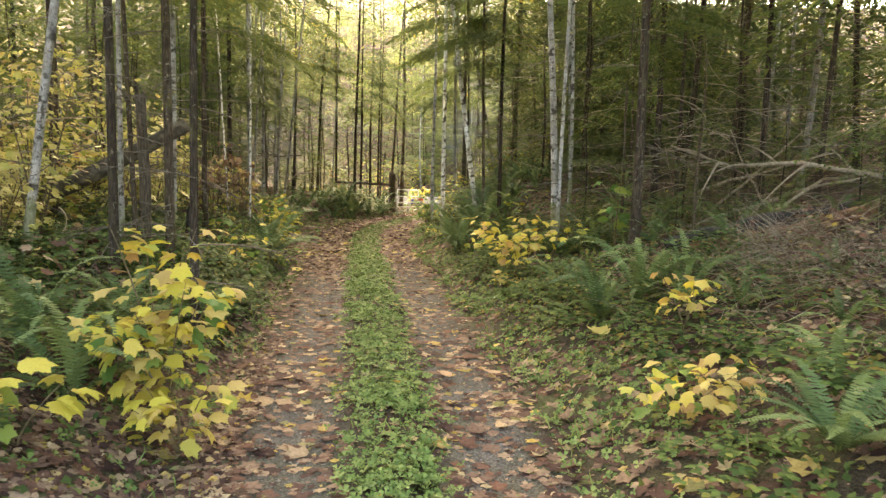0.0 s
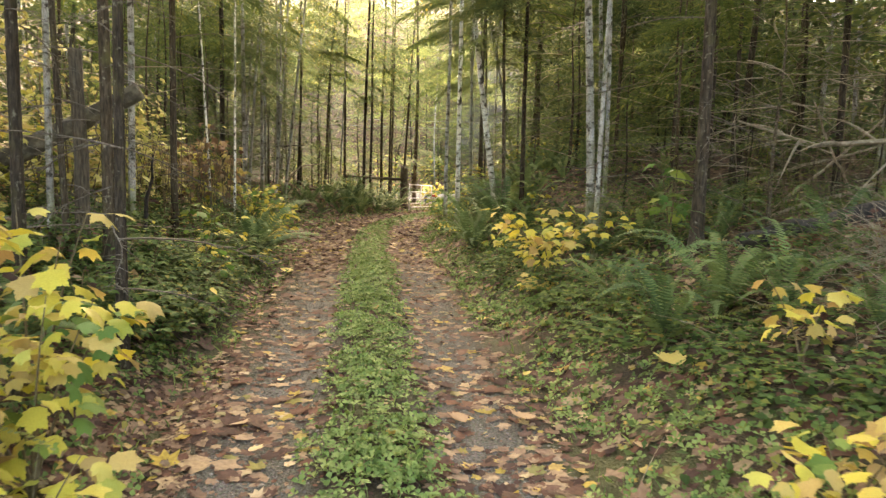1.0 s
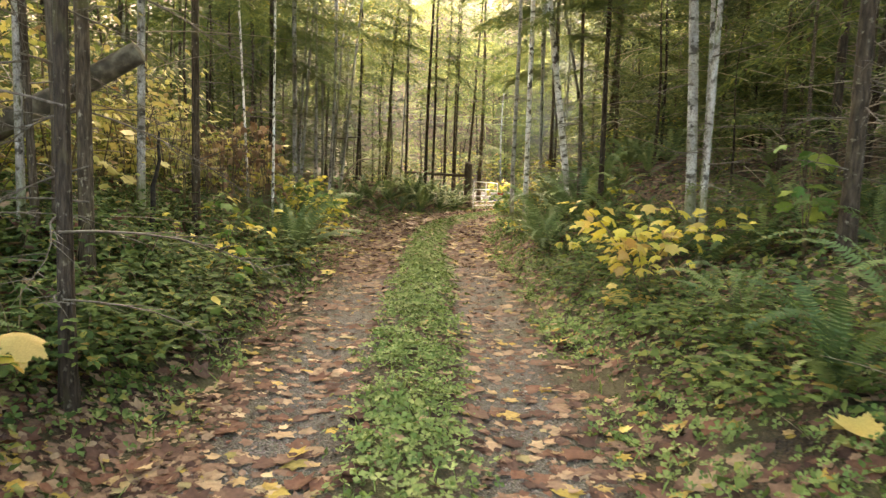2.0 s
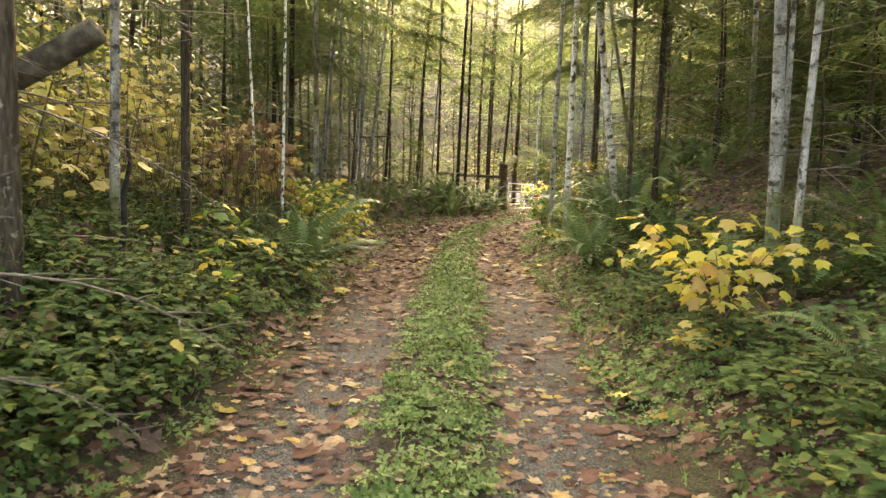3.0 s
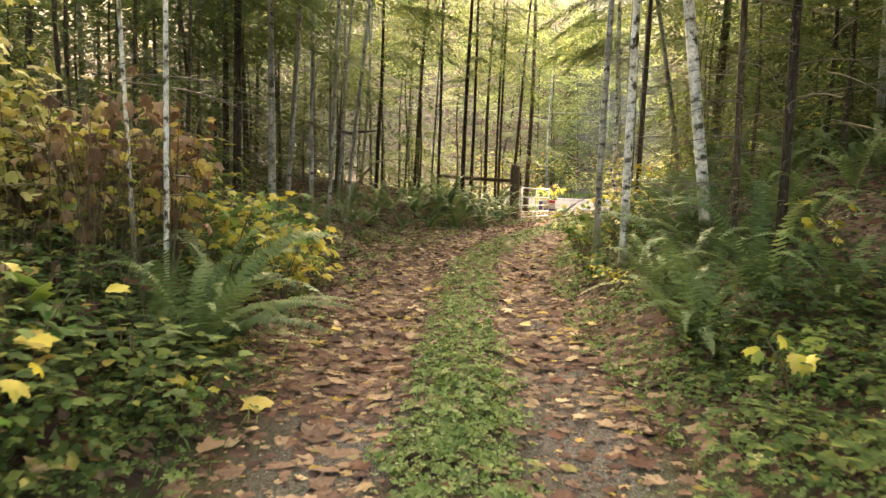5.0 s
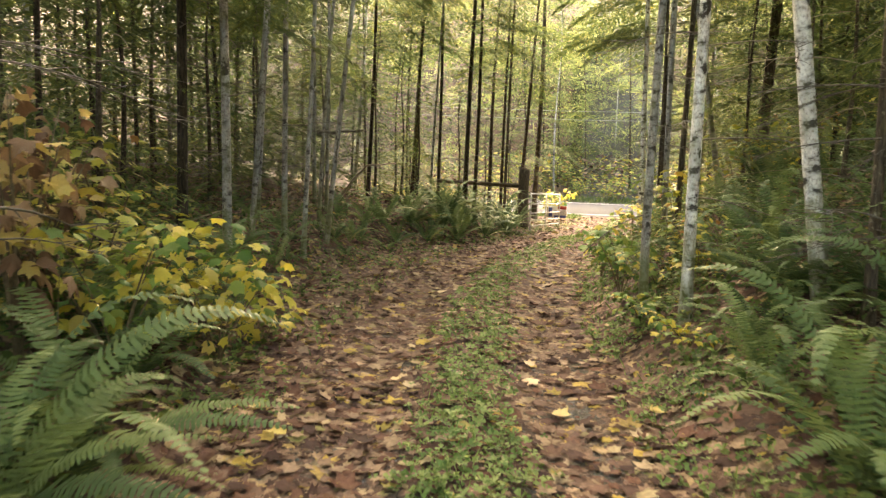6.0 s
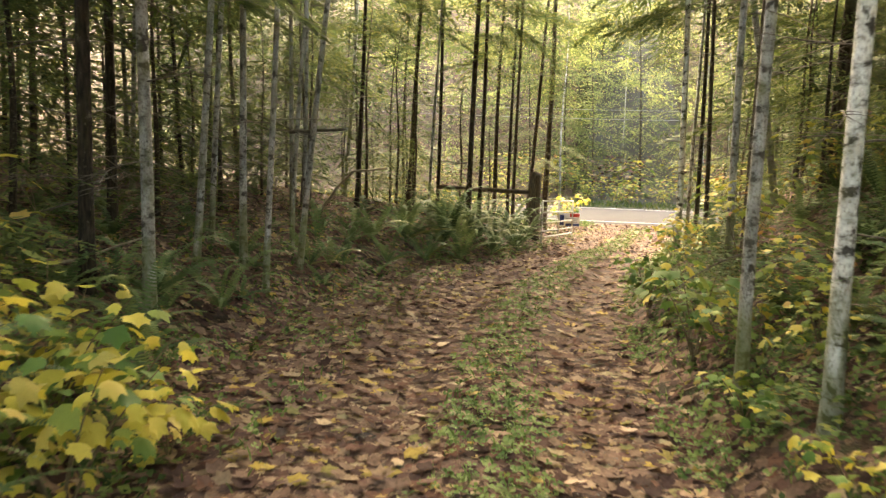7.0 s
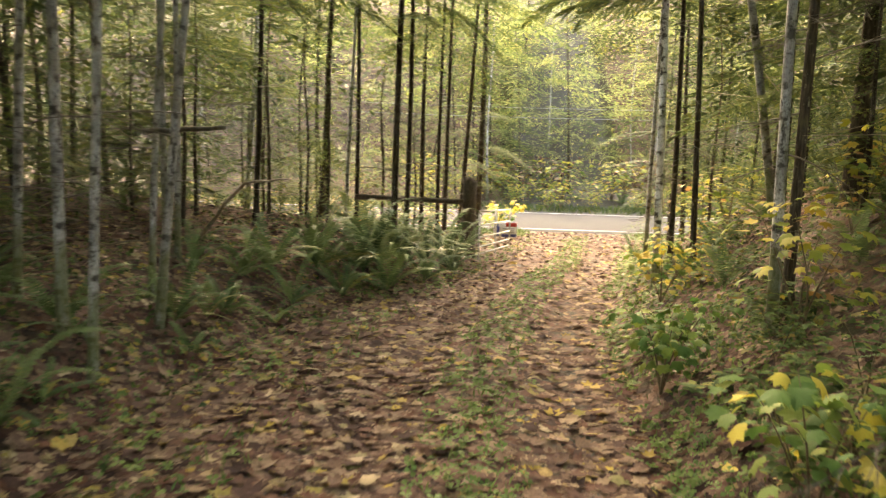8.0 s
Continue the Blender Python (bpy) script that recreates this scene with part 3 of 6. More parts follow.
def tree(kind, x, y, diam, height=14.0, lean=(0.0, 0.0), twigs=8, crown=0, crown_turn=None, twig_low=0.7, twig_high=4.5, label="", near=True):
    names = {"fir": ("fir_tree", FIR_TRUNKS, {True: FIR_CROWNS, "mid": MID_CROWNS, "dark": DARK_CROWNS, False: FAR_CROWNS}[near], "slender dark-barked fir with bare dead lower twigs"),
             "alder": ("alder_tree", ALDER_TRUNKS, ALDER_CROWNS, "slender alder with mottled pale grey bark"),
             "birch": ("birch_tree", BIRCH_TRUNKS, ALDER_CROWNS, "white-barked tree with dark horizontal bands")}
    name, trunks, crowns, text = names[kind]
    tilt = Matrix.Rotation(math.atan(lean[0]), 4, "Y") @ Matrix.Rotation(-math.atan(lean[1]), 4, "X")
    root = thing(name, Matrix.Translation(at(x, y, -0.03)) @ tilt, label or text, "tree", "trees of the wood")
    spin = rng.uniform(0, 6.28)
    part("trunk", trunks[rng.integers(0, len(trunks))], root, m=Matrix.Rotation(spin, 4, "Z") @ Matrix.Diagonal((0.88 * diam, 0.88 * diam, height, 1)))
    if crown is not None:
        c = crowns[(crown + len(TREES)) % len(crowns)]
        k = height / 14.0
        part("crown", c, root, m=Matrix.Rotation(spin if crown_turn is None else crown_turn, 4, "Z") @ Matrix.Diagonal((k, k, k, 1)))
    for i in range(twigs):
        h = rng.uniform(twig_low, twig_high)
        s = rng.uniform(0.6, 1.15)
        part("dead_branch", TWIGS[rng.integers(0, len(TWIGS))], root, m=Matrix.Translation((0, 0, h)) @ Matrix.Rotation(rng.uniform(0, 6.28), 4, "Z") @ Matrix.Rotation(rng.uniform(-0.35, 0.25), 4, "Y") @ Matrix.Scale(s, 4))
    TREES.append((x, y))
    return root


BOUGHS = [make("bough", *spray(1.0, 38, 14, d, 0.42), NEEDLES) for d in (0.28, 0.42, 0.55)]


def reach(root, rows):
    """Low green boughs of a tree: height, heading in degrees from +x, length."""
    for h, heading, size in rows:
        part("bough", BOUGHS[rng.integers(0, 3)], root, m=Matrix.Translation((0, 0, h)) @ Matrix.Rotation(radians(heading), 4, "Z") @ Matrix.Rotation(rng.uniform(-0.1, 0.15), 4, "Y") @ Matrix.Rotation(rng.uniform(-0.2, 0.2), 4, "X") @ Matrix.Scale(size, 4))


# The trees that stand nearest to the lane: kind, place, diameter, lean, dead twigs.
for row in (
    ("fir", -2.80, 8.12, 0.115, (0.01, 0), 4), ("fir", -3.82, 8.38, 0.13, (0.0, 0), 4), ("fir", -4.09, 9.69, 0.085, (-0.045, 0), 4),
    ("alder", -4.40, 9.90, 0.09, (0.01, 0), 3), ("fir", -3.67, 9.70, 0.15, (0.0, 0), 5), ("alder", -4.49, 12.05, 0.115, (0.0, 0), 6),
    ("fir", -4.30, 13.10, 0.125, (-0.01, 0), 10), ("fir", -5.95, 11.13, 0.17, (0.0, 0), 8), ("alder", -5.0, 8.6, 0.13, (0.16, 0), 5),
    ("birch", -4.18, 15.63, 0.055, (0.01, 0), 3), ("birch", -4.75, 16.1, 0.05, (-0.05, 0), 2),
    ("fir", 2.93, 11.10, 0.185, (0.0, 0), 8), ("fir", 4.45, 15.5, 0.17, (0.0, 0), 8), ("fir", 5.05, 15.9, 0.10, (0.0, 0), 7), ("fir", 5.7, 9.4, 0.18, (0.0, 0), 6),
    ("alder", 1.96, 12.52, 0.085, (0.005, 0), 3), ("alder", 2.12, 13.80, 0.165, (-0.04, 0), 6), ("alder", 2.72, 15.9, 0.10, (0.0, 0), 6),
    ("fir", 1.36, 17.9, 0.12, (0.0, 0), 9), ("birch", 0.88, 18.95, 0.165, (-0.155, 0), 4),
    ("fir", 1.0, 18.35, 0.10, (-0.02, 0), 10), ("birch", -0.02, 20.05, 0.140, (-0.015, 0), 4), ("alder", -0.33, 21.02, 0.12, (-0.02, 0), 4),
    ("alder", 0.36, 24.95, 0.115, (-0.01, 0), 5),
    ("fir", 0.62, 25.3, 0.12, (0.0, 0), 6), ("alder", 2.1, 29.5, 0.15, (-0.19, 0), 3), ("fir", 2.6, 28.3, 0.26, (0.0, 0), 7), 
    ("fir", 0.85, 29.2, 0.10, (-0.03, 0), 6), ("birch", 0.46, 29.8, 0.14, (-0.02, 0), 4), ("fir", 0.98, 31.0, 0.11, (-0.01, 0), 6), ("alder", 1.45, 34.9, 0.12, (0, 0), 5),
    ("alder", -5.80, 21.85, 0.15, (-0.02, 0), 5), ("fir", -6.4, 21.73, 0.17, (0.0, 0), 9), ("alder", -5.62, 24.3, 0.10, (0.03, 0), 3), ("alder", -6.14, 24.76, 0.12, (-0.01, 0), 3),
    ("alder", -6.8, 25.1, 0.10, (0.05, 0), 4), ("alder", -5.75, 25.9, 0.115, (0.10, 0), 3), ("alder", -6.3, 23.7, 0.11, (0.08, 0), 4), ("alder", -6.15, 26.6, 0.09, (0.04, 0), 3),
    ("fir", -6.7, 32.3, 0.13, (0.02, 0), 8), ("fir", -7.9, 24.4, 0.16, (0, 0), 9), ("alder", -6.6, 28.4, 0.10, (0.01, 0), 5), ("alder", -7.3, 29.6, 0.11, (-0.02, 0), 5),
    ("fir", -4.14, 33.6, 0.17, (0.01, 0), 9), ("fir", -3.98, 34.5, 0.14, (0.01, 0), 9), ("fir", -4.15, 40.8, 0.18, (0, 0), 8), ("fir", -3.2, 36.4, 0.12, (0.0, 0), 8),
    ("fir", -3.55, 39.0, 0.13, (0.0, 0), 8), ("fir", -2.95, 39.4, 0.16, (0.06, 0), 7), ("fir", -2.42, 41.1, 0.25, (0.01, 0), 8), ("alder", -5.1, 33.2, 0.09, (0.03, 0), 5), ("fir", -5.35, 35.95, 0.13, (0.0, 0), 8),
):
    kind, x, y, diam, lean, twigs = row
    made = tree(kind, x, y, diam, 13 + 3 * rng.uniform() + 8 * (diam - 0.1), lean, twigs + (7 if kind == "fir" else 3), crown=len(TREES) % 4)
    if (x, y) == (1.36, 17.9):
        reach(made, [(4.4, 200, 2.2), (4.9, 175, 2.4), (5.3, 220, 2.3), (4.1, 150, 2.0), (5.6, 190, 2.4), (4.6, 240, 2.2), (3.8, 260, 1.8), (5.1, 130, 2.0)])
    if (x, y) == (0.98, 31.0):
        reach(made, [(4.5, 200, 2.3), (4.6, 185, 2.4), (5.0, 215, 2.6), (5.5, 165, 2.8), (4.7, 235, 2.2), (5.8, 195, 2.6), (6.4, 210, 2.6), (6.9, 180, 2.6)])
    if (x, y) == (-6.4, 21.73):
        reach(made, [(3.6, 10, 2.4), (4.2, -30, 2.6), (4.8, 30, 2.6), (3.9, -70, 2.2), (4.5, 60, 2.2), (5.2, 0, 2.6)])
    if (x, y) == (0.62, 25.3):
        reach(made, [(4.6, 185, 2.4), (5.2, 205, 2.6), (5.8, 165, 2.6), (6.4, 190, 2.8), (7.0, 150, 2.6), (5.0, 240, 2.2), (6.0, 225, 2.4), (7.4, 200, 2.6)])
    if (x, y) == (-6.7, 32.3):
        reach(made, [(4.4 + 0.4 * k, -50 + 47.0 * k % 110, 2.8 - 0.05 * k) for k in range(11)])
    if (x, y) == (-3.98, 34.5):
        reach(made, [(5.0 + 0.4 * k, -80 + 53.0 * k % 140, 2.4 - 0.05 * k) for k in range(9)])
    if (x, y) == (-4.3, 13.1):
        reach(made, [(3.6, 60, 1.6), (4.1, 20, 1.9), (4.6, 100, 1.8), (5.0, 45, 2.0)])
    if (x, y) == (-2.42, 41.1):
        reach(made, [(1.9, -60, 1.5), (2.5, -100, 1.7), (3.0, -20, 1.8), (3.5, -140, 1.7), (4.0, -50, 1.8), (4.6, -90, 1.8), (2.2, 20, 1.4)])
    if (x, y) == (2.6, 28.3):
        reach(made, [(1.6 + 0.33 * k, 150 + 137.5 * k % 210, 2.5 - 0.05 * k) for k in range(16)])
    if (x, y) == (-7.9, 24.4):
        reach(made, [(3.0 + 0.45 * k, -75 + 71.0 * k % 130, 2.6 - 0.04 * k) for k in range(8)])
    if (x, y) == (1.0, 18.35):
        reach(made, [(2.6, 20, 1.2), (3.0, -40, 1.3), (2.2, 80, 1.1), (3.4, -100, 1.3), (3.7, 0, 1.4)])
    if (x, y) == (2.93, 11.1):
        reach(made, [(3.2, 60, 1.6), (3.8, 10, 1.7), (2.8, 110, 1.4), (4.2, 90, 1.8), (3.5, -30, 1.4)])


def clear(x, y, gap):
    d = x - float(centre(y))
    if y < 45 and -(4.6 if y < 20 else 5.2) < d < (5.2 if y < 17 else 3.9 if y < 30 else 3.0):
        return False
    if 44 < y < 57.5 or (abs(x) < 2.5 and y < 3):
        return False
    if 33 < y < 45 and -6.0 < x < 3.4:
        return False
    return all((x - a) ** 2 + (y - b) ** 2 > gap * gap for a, b in TREES)


def wood(count, x0, x1, y0, y1, gap, near, twigs):
    made = tries = 0
    while made < count and tries < 6000:
        tries += 1
        x, y = rng.uniform(x0, x1), rng.uniform(y0, y1)
        if clear(x, y, gap):
            pick = rng.uniform()
            kind = "fir" if pick < 0.72 else "alder"
            crowned = True if near == "mid" and (y < 20 or rng.uniform() < 0.5) else near
            # Eastern trees take the crowns with painted shade.
            if x > 2.5 and 23 < y < 46:
                kind, crowned = "fir", "dark"
            tree(kind, x, y, rng.uniform(0.08, 0.20), rng.uniform(12, 17), (rng.normal(0, 0.055), rng.normal(0, 0.04)), twigs, crown=made, near=crowned)
            made += 1


def young_fir(x, y, height):
    root = thing("young_fir", Matrix.Translation(at(x, y, -0.03)), "young feathery fir with drooping grey-green boughs", "tree", "young firs in the understory")
    part("trunk", FIR_TRUNKS[rng.integers(0, 3)], root, m=Matrix.Diagonal((0.018 * height, 0.018 * height, height * 1.05, 1)))
    k = height / 4.6
    part("crown", YOUNG_CROWNS[rng.integers(0, 2)], root, m=Matrix.Rotation(rng.uniform(0, 6.28), 4, "Z") @ Matrix.Diagonal((k, k, k, 1)))
    TREES.append((x, y))


for x, y, h in ((4.6, 18.2, 5.0), (2.7, 20.3, 4.5), (3.2, 22.5, 5.0), (2.4, 25.0, 5.2), (3.3, 27.5, 5.0), (6.4, 16.2, 5.5), (3.0, 31.5, 5.0), (4.6, 24.0, 5.5), (4.4, 29.6, 5.5), (6.9, 10.0, 4.6),
                (-6.6, 17.6, 4.6), (-6.0, 19.4, 4.4), (-7.3, 20.2, 5.2), (-7.6, 16.0, 5.0), (-8.4, 28.6, 5.2), (-7.6, 31.0, 5.0), (-7.0, 34.2, 5.2), (-8.6, 23.0, 5.4), (-8.0, 13.2, 4.8), (-9.0, 9.0, 5.0), (-6.2, 36.6, 4.6), (-5.2, 39.4, 4.6), (-7.4, 38.6, 5.4), (-3.6, 43.0, 3.6), (4.0, 34.5, 5.0), (5.0, 38.5, 5.2), (3.6, 41.5, 4.4),
                (2.9, 15.0, 2.6), (2.0, 22.0, 3.6), (1.9, 26.6, 3.8), (2.6, 29.8, 4.0), (3.9, 20.6, 5.2), (5.4, 19.6, 5.6), (5.6, 26.6, 5.6), (2.4, 33.6, 4.2), (4.0, 11.6, 3.4), (5.2, 8.2, 4.2),
                (-8.3, 26.2, 5.2), (-6.7, 14.4, 4.0), (-6.9, 8.2, 4.2), (-5.6, 33.8, 4.0), (-6.4, 35.2, 4.6), (-8.8, 18.4, 5.4), (-5.5, 41.5, 4.8), (-8.0, 32.6, 5.0)):
    young_fir(x, y, h)
for x, y, h in ((3.15, 12.9, 3.9), (3.9, 12.2, 1.7), (4.7, 12.0, 1.5), (5.4, 11.7, 1.8), (4.4, 13.4, 2.0), (6.2, 10.9, 1.6)):
    young_fir(x, y, h)
for k in range(300):
    side = 1 if k % 5 < 2 else -1
    y = rng.uniform(6, 42)
    x = float(centre(y)) + side * rng.uniform(5.0, 10.5)
    if len(TREES) < 146 and not 43 < y and not (side > 0 and y < 18) and all((x - a) ** 2 + (y - b) ** 2 > 1.2 for a, b in TREES):
        young_fir(x, y, rng.uniform(3.4, 5.6))
wood(16, 3.6, 10, 9, 24, 0.7, "mid", 7)
wood(26, -12.5, -3.5, 3, 44, 1.0, "mid", 5)
wood(26, 3.0, 12, 3, 44, 1.0, "mid", 4)
wood(34, -24, -10, 8, 50, 1.5, False, 1)
wood(22, 11, 25, 0, 50, 1.6, False, 1)
wood(14, -9, 17, 60, 72, 1.5, False, 1)
wood(24, -34, 38, 62, 84, 1.8, False, 0)
wood(6, -14, 14, -16, -8, 2.2, False, 0)

# ---- ferns ----
def frond_mesh(name, length, pairs, rise, mat):
    """A sword-fern frond along +x: a bowed stalk with two rows of narrow leaflets."""
    s = np.linspace(0, 1, 12)
    bow = np.stack([length * (0.62 * s + 0.22 * s * s), 0.02 * length * np.sin(3 * s), length * (rise * s - rise * 0.68 * s**2.1)], -1)
    v, f = [], []
    for i in range(len(s) - 1):
        o, w = len(v), 0.004 * (1 - 0.8 * s[i])
        v += [bow[i] + (0, -w, 0), bow[i] + (0, w, 0), bow[i + 1] + (0, w * 0.8, 0), bow[i + 1] + (0, -w * 0.8, 0)]
        f += [(o, o + 1, o + 2), (o, o + 2, o + 3)]
    for k in range(pairs):
        u = 0.10 + 0.90 * k / pairs
        p = np.array([np.interp(u, s, bow[:, i]) for i in range(3)])
        t = np.array([np.interp(min(1, u + 0.03), s, bow[:, i]) for i in range(3)]) - p
        t /= np.linalg.norm(t) + 1e-9
        ln = length * 0.064 * math.sin(math.pi * (0.16 + 0.84 * u) ** 0.75) ** 0.8 + 0.006
        w = 0.44 * length * 0.9 / pairs
        for side in (-1, 1):
            q = p + np.array([0, side * ln, 0]) + t * ln * 0.30 + np.array([0, 0, ln * rng.uniform(-0.30, 0.10)])
            far = p * 0.32 + q * 0.68
            o = len(v)
            v += [p - t * w * 0.75, p + t * w * 0.95, far - t * w * 0.72, far + t * w * 0.72, q]
            f += [(o, o + 1, o + 3), (o, o + 3, o + 2), (o + 2, o + 3, o + 4)]
    return make(name, np.array(v), np.array(f), mat)


FRONDS = [frond_mesh("frond", 1.0, 38, r, FERN) for r in (0.8, 1.25, 1.65, 2.0)]
COARSE_FRONDS = [frond_mesh("frond", 1.0, 23, r, FERN) for r in (0.5, 0.75, 1.0, 1.25)]
PALE_FRONDS = [frond_mesh("frond", 1.0, 30, r, FERN_PALE) for r in (0.5, 0.9)]


def fern(x, y, size, count=15, pale=0, label="arching dark green sword fern on the bank", fine=True, low=False):
    root = thing("sword_fern", Matrix.Translation(at(x, y, 0.0)), label, "fern", "ferns along the lane")
    for i in range(count):
        old = i >= count - pale
        s = 1.22 * size * rng.uniform(0.65, 1.1)
        me = PALE_FRONDS[rng.integers(0, 2)] if old else (FRONDS if fine else COARSE_FRONDS)[rng.integers(0, 2 if low else 4)]
        yaw = 6.283 * (i + rng.uniform(0, 0.8)) / count
        part("frond", me, root, m=Matrix.Translation((0, 0, 0.03)) @ Matrix.Rotation(yaw, 4, "Z") @ Matrix.Rotation(rng.uniform(-0.15, 0.1), 4, "Y") @ Matrix.Rotation(rng.uniform(-0.35, 0.35), 4, "X") @ Matrix.Scale(s, 4))
    return root


for row in (
    (-2.85, 5.5, 0.95, 18, 1), (-3.5, 6.0, 0.9, 16, 1), (-3.1, 6.9, 0.7, 12, 0), (-3.35, 7.6, 0.75, 14, 0), (-3.0, 9.4, 0.45, 9, 1),
    (1.85, 8.5, 0.85, 20, 2), (2.4, 8.7, 0.95, 20, 2), (2.8, 8.3, 0.8, 16, 1), (2.95, 5.2, 0.62, 14, 1), (3.2, 11.0, 0.7, 12, 1),
    (1.75, 10.2, 0.6, 12, 2), (2.5, 12.2, 0.7, 14, 1), (3.0, 12.4, 0.6, 12, 0), (3.4, 14.3, 0.7, 12, 1),
    (-3.75, 15.95, 1.05, 20, 1), (-4.1, 16.3, 0.8, 14, 1), (-3.72, 15.2, 1.22, 24, 1), (-4.3, 17.3, 1.05, 18, 1), (-4.8, 18.3, 0.8, 14, 1), (-5.2, 19.6, 0.85, 14, 1), (-4.9, 20.3, 0.7, 12, 1),
    (0.55, 17.3, 0.9, 16, 1), (0.2, 17.9, 0.8, 14, 1), (0.35, 16.5, 1.1, 20, 1), (1.0, 16.9, 1.15, 20, 1), (1.4, 16.2, 0.9, 14, 3), (0.6, 19.6, 0.85, 15, 1), (0.9, 20.4, 0.9, 15, 1), (0.5, 21.2, 0.8, 14, 1), (1.5, 19.5, 0.9, 14, 3),
    (-4.45, 31.6, 1.35, 22, 1), (-5.1, 30.6, 1.25, 20, 1), (-3.9, 33.0, 1.3, 22, 1), (-3.2, 34.6, 1.2, 20, 1), (-4.7, 32.8, 1.3, 18, 0), (-3.5, 33.9, 1.15, 20, 1), (-5.6, 29.6, 1.1, 18, 1), (-2.75, 35.3, 1.0, 18, 0), (-5.5, 31.8, 0.95, 14, 0), (-2.8, 35.7, 0.8, 14, 1), (-4.3, 34.6, 0.95, 14, 1),
    (-5.7, 26.2, 0.75, 13, 1), (-5.4, 27.0, 0.7, 12, 0), (-6.0, 22.2, 0.85, 14, 0), (-5.6, 23.0, 0.8, 14, 0), (-6.2, 27.9, 0.8, 13, 1), (-5.8, 29.0, 0.75, 12, 0), (-5.5, 21.1, 0.8, 13, 0),
    (-3.9, 30.8, 0.95, 18, 1), (-4.5, 29.8, 0.9, 16, 1), (-3.35, 32.0, 1.0, 18, 1), (-2.85, 33.4, 0.9, 16, 1), (-4.2, 32.2, 1.3, 20, 0), (-3.0, 34.2, 1.1, 18, 1), (-5.0, 28.6, 0.8, 14, 1),
    (2.2, 20.6, 0.9, 14, 0), (2.6, 21.8, 0.9, 14, 1), (2.9, 19.6, 0.9, 14, 0), (2.2, 23.2, 0.9, 14, 0), (3.2, 24.4, 0.9, 14, 0), (2.4, 18.9, 0.9, 14, 0), (3.6, 22.6, 0.9, 13, 0), (2.0, 26.2, 0.8, 13, 1),
    (3.1, 7.4, 0.6, 13, 1), (3.8, 9.5, 0.7, 13, 2), (4.7, 9.1, 0.6, 12, 2), (3.5, 6.2, 0.5, 11, 1), (4.0, 7.2, 0.5, 10, 2),
    (0.75, 19.2, 0.95, 16, 0), (1.1, 18.6, 1.0, 18, 1), (0.35, 18.7, 0.7, 13, 0), (1.6, 18.2, 1.0, 16, 0), (0.3, 22.0, 0.6, 11, 0), (0.9, 22.6, 0.8, 13, 1),
    (2.2, 38.2, 0.8, 14, 2), (1.6, 37.0, 0.7, 12, 1), (0.6, 27.0, 0.7, 12, 1), (1.3, 25.4, 0.75, 13, 1), (1.7, 23.9, 0.8, 14, 0),
):
    fern(*row)
fern(2.55, 4.45, 0.72, 24, 0, low=True)
fern(2.95, 4.0, 0.62, 16, 0, low=True)
for y, d, size in ((20.9, -3.1, 0.5), (22.2, -3.5, 0.6), (23.6, -3.3, 0.55), (24.8, -3.7, 0.7), (25.6, -3.0, 0.5), (26.7, -3.4, 0.7), (27.5, -2.9, 0.6)):
    fern(float(centre(y)) + d, y, size, 9, 1, "small sword fern among fallen leaves on the slope", False)
for k in range(6):
    fern(rng.uniform(-8.6, -5.3), rng.uniform(19.5, 30.5), rng.uniform(0.6, 0.9), 12, int(rng.integers(0, 2)), fine=False)
tries = 0
while tries < 58:
    tries += 1
    y = rng.uniform(5, 36)
    side = rng.choice((-1, 1))
    d = rng.uniform(2.6, 6.5) + (2.5 if y < 12 else 0) if side > 0 else -rng.uniform(3.6, 8.0)
    x = float(centre(y)) + d
    fern(x, y, rng.uniform(0.6, 0.95), 11, int(rng.integers(0, 3)), fine=False)
for k in range(16):
    fern(rng.uniform(-14, 16), rng.uniform(57, 62), rng.uniform(0.8, 1.2), 10, int(rng.integers(0, 3)), "sword fern across the road at the wood's edge", False)


# ---- broadleaf saplings ----
def big_leaf(name, mat, curl, fold, twist):
    return make(name, *maple(True, curl, fold, twist), mat)


def leaf_set(mat):
    return [big_leaf("leaf", mat, c, f, t) for c, f, t in ((0.5, 0.12, 0.2), (0.9, -0.1, -0.3), (0.3, 0.3, 0.5))]


LEAVES = {"yellow": leaf_set(YELLOW), "ochre": leaf_set(OCHRE), "lime": leaf_set(LIME), "brown": [big_leaf("leaf", BROWN_DRY, c, f, t) for c, f, t in ((1.5, 0.55, 0.6), (2.1, -0.4, -0.8), (1.1, 0.8, 0.9))]}


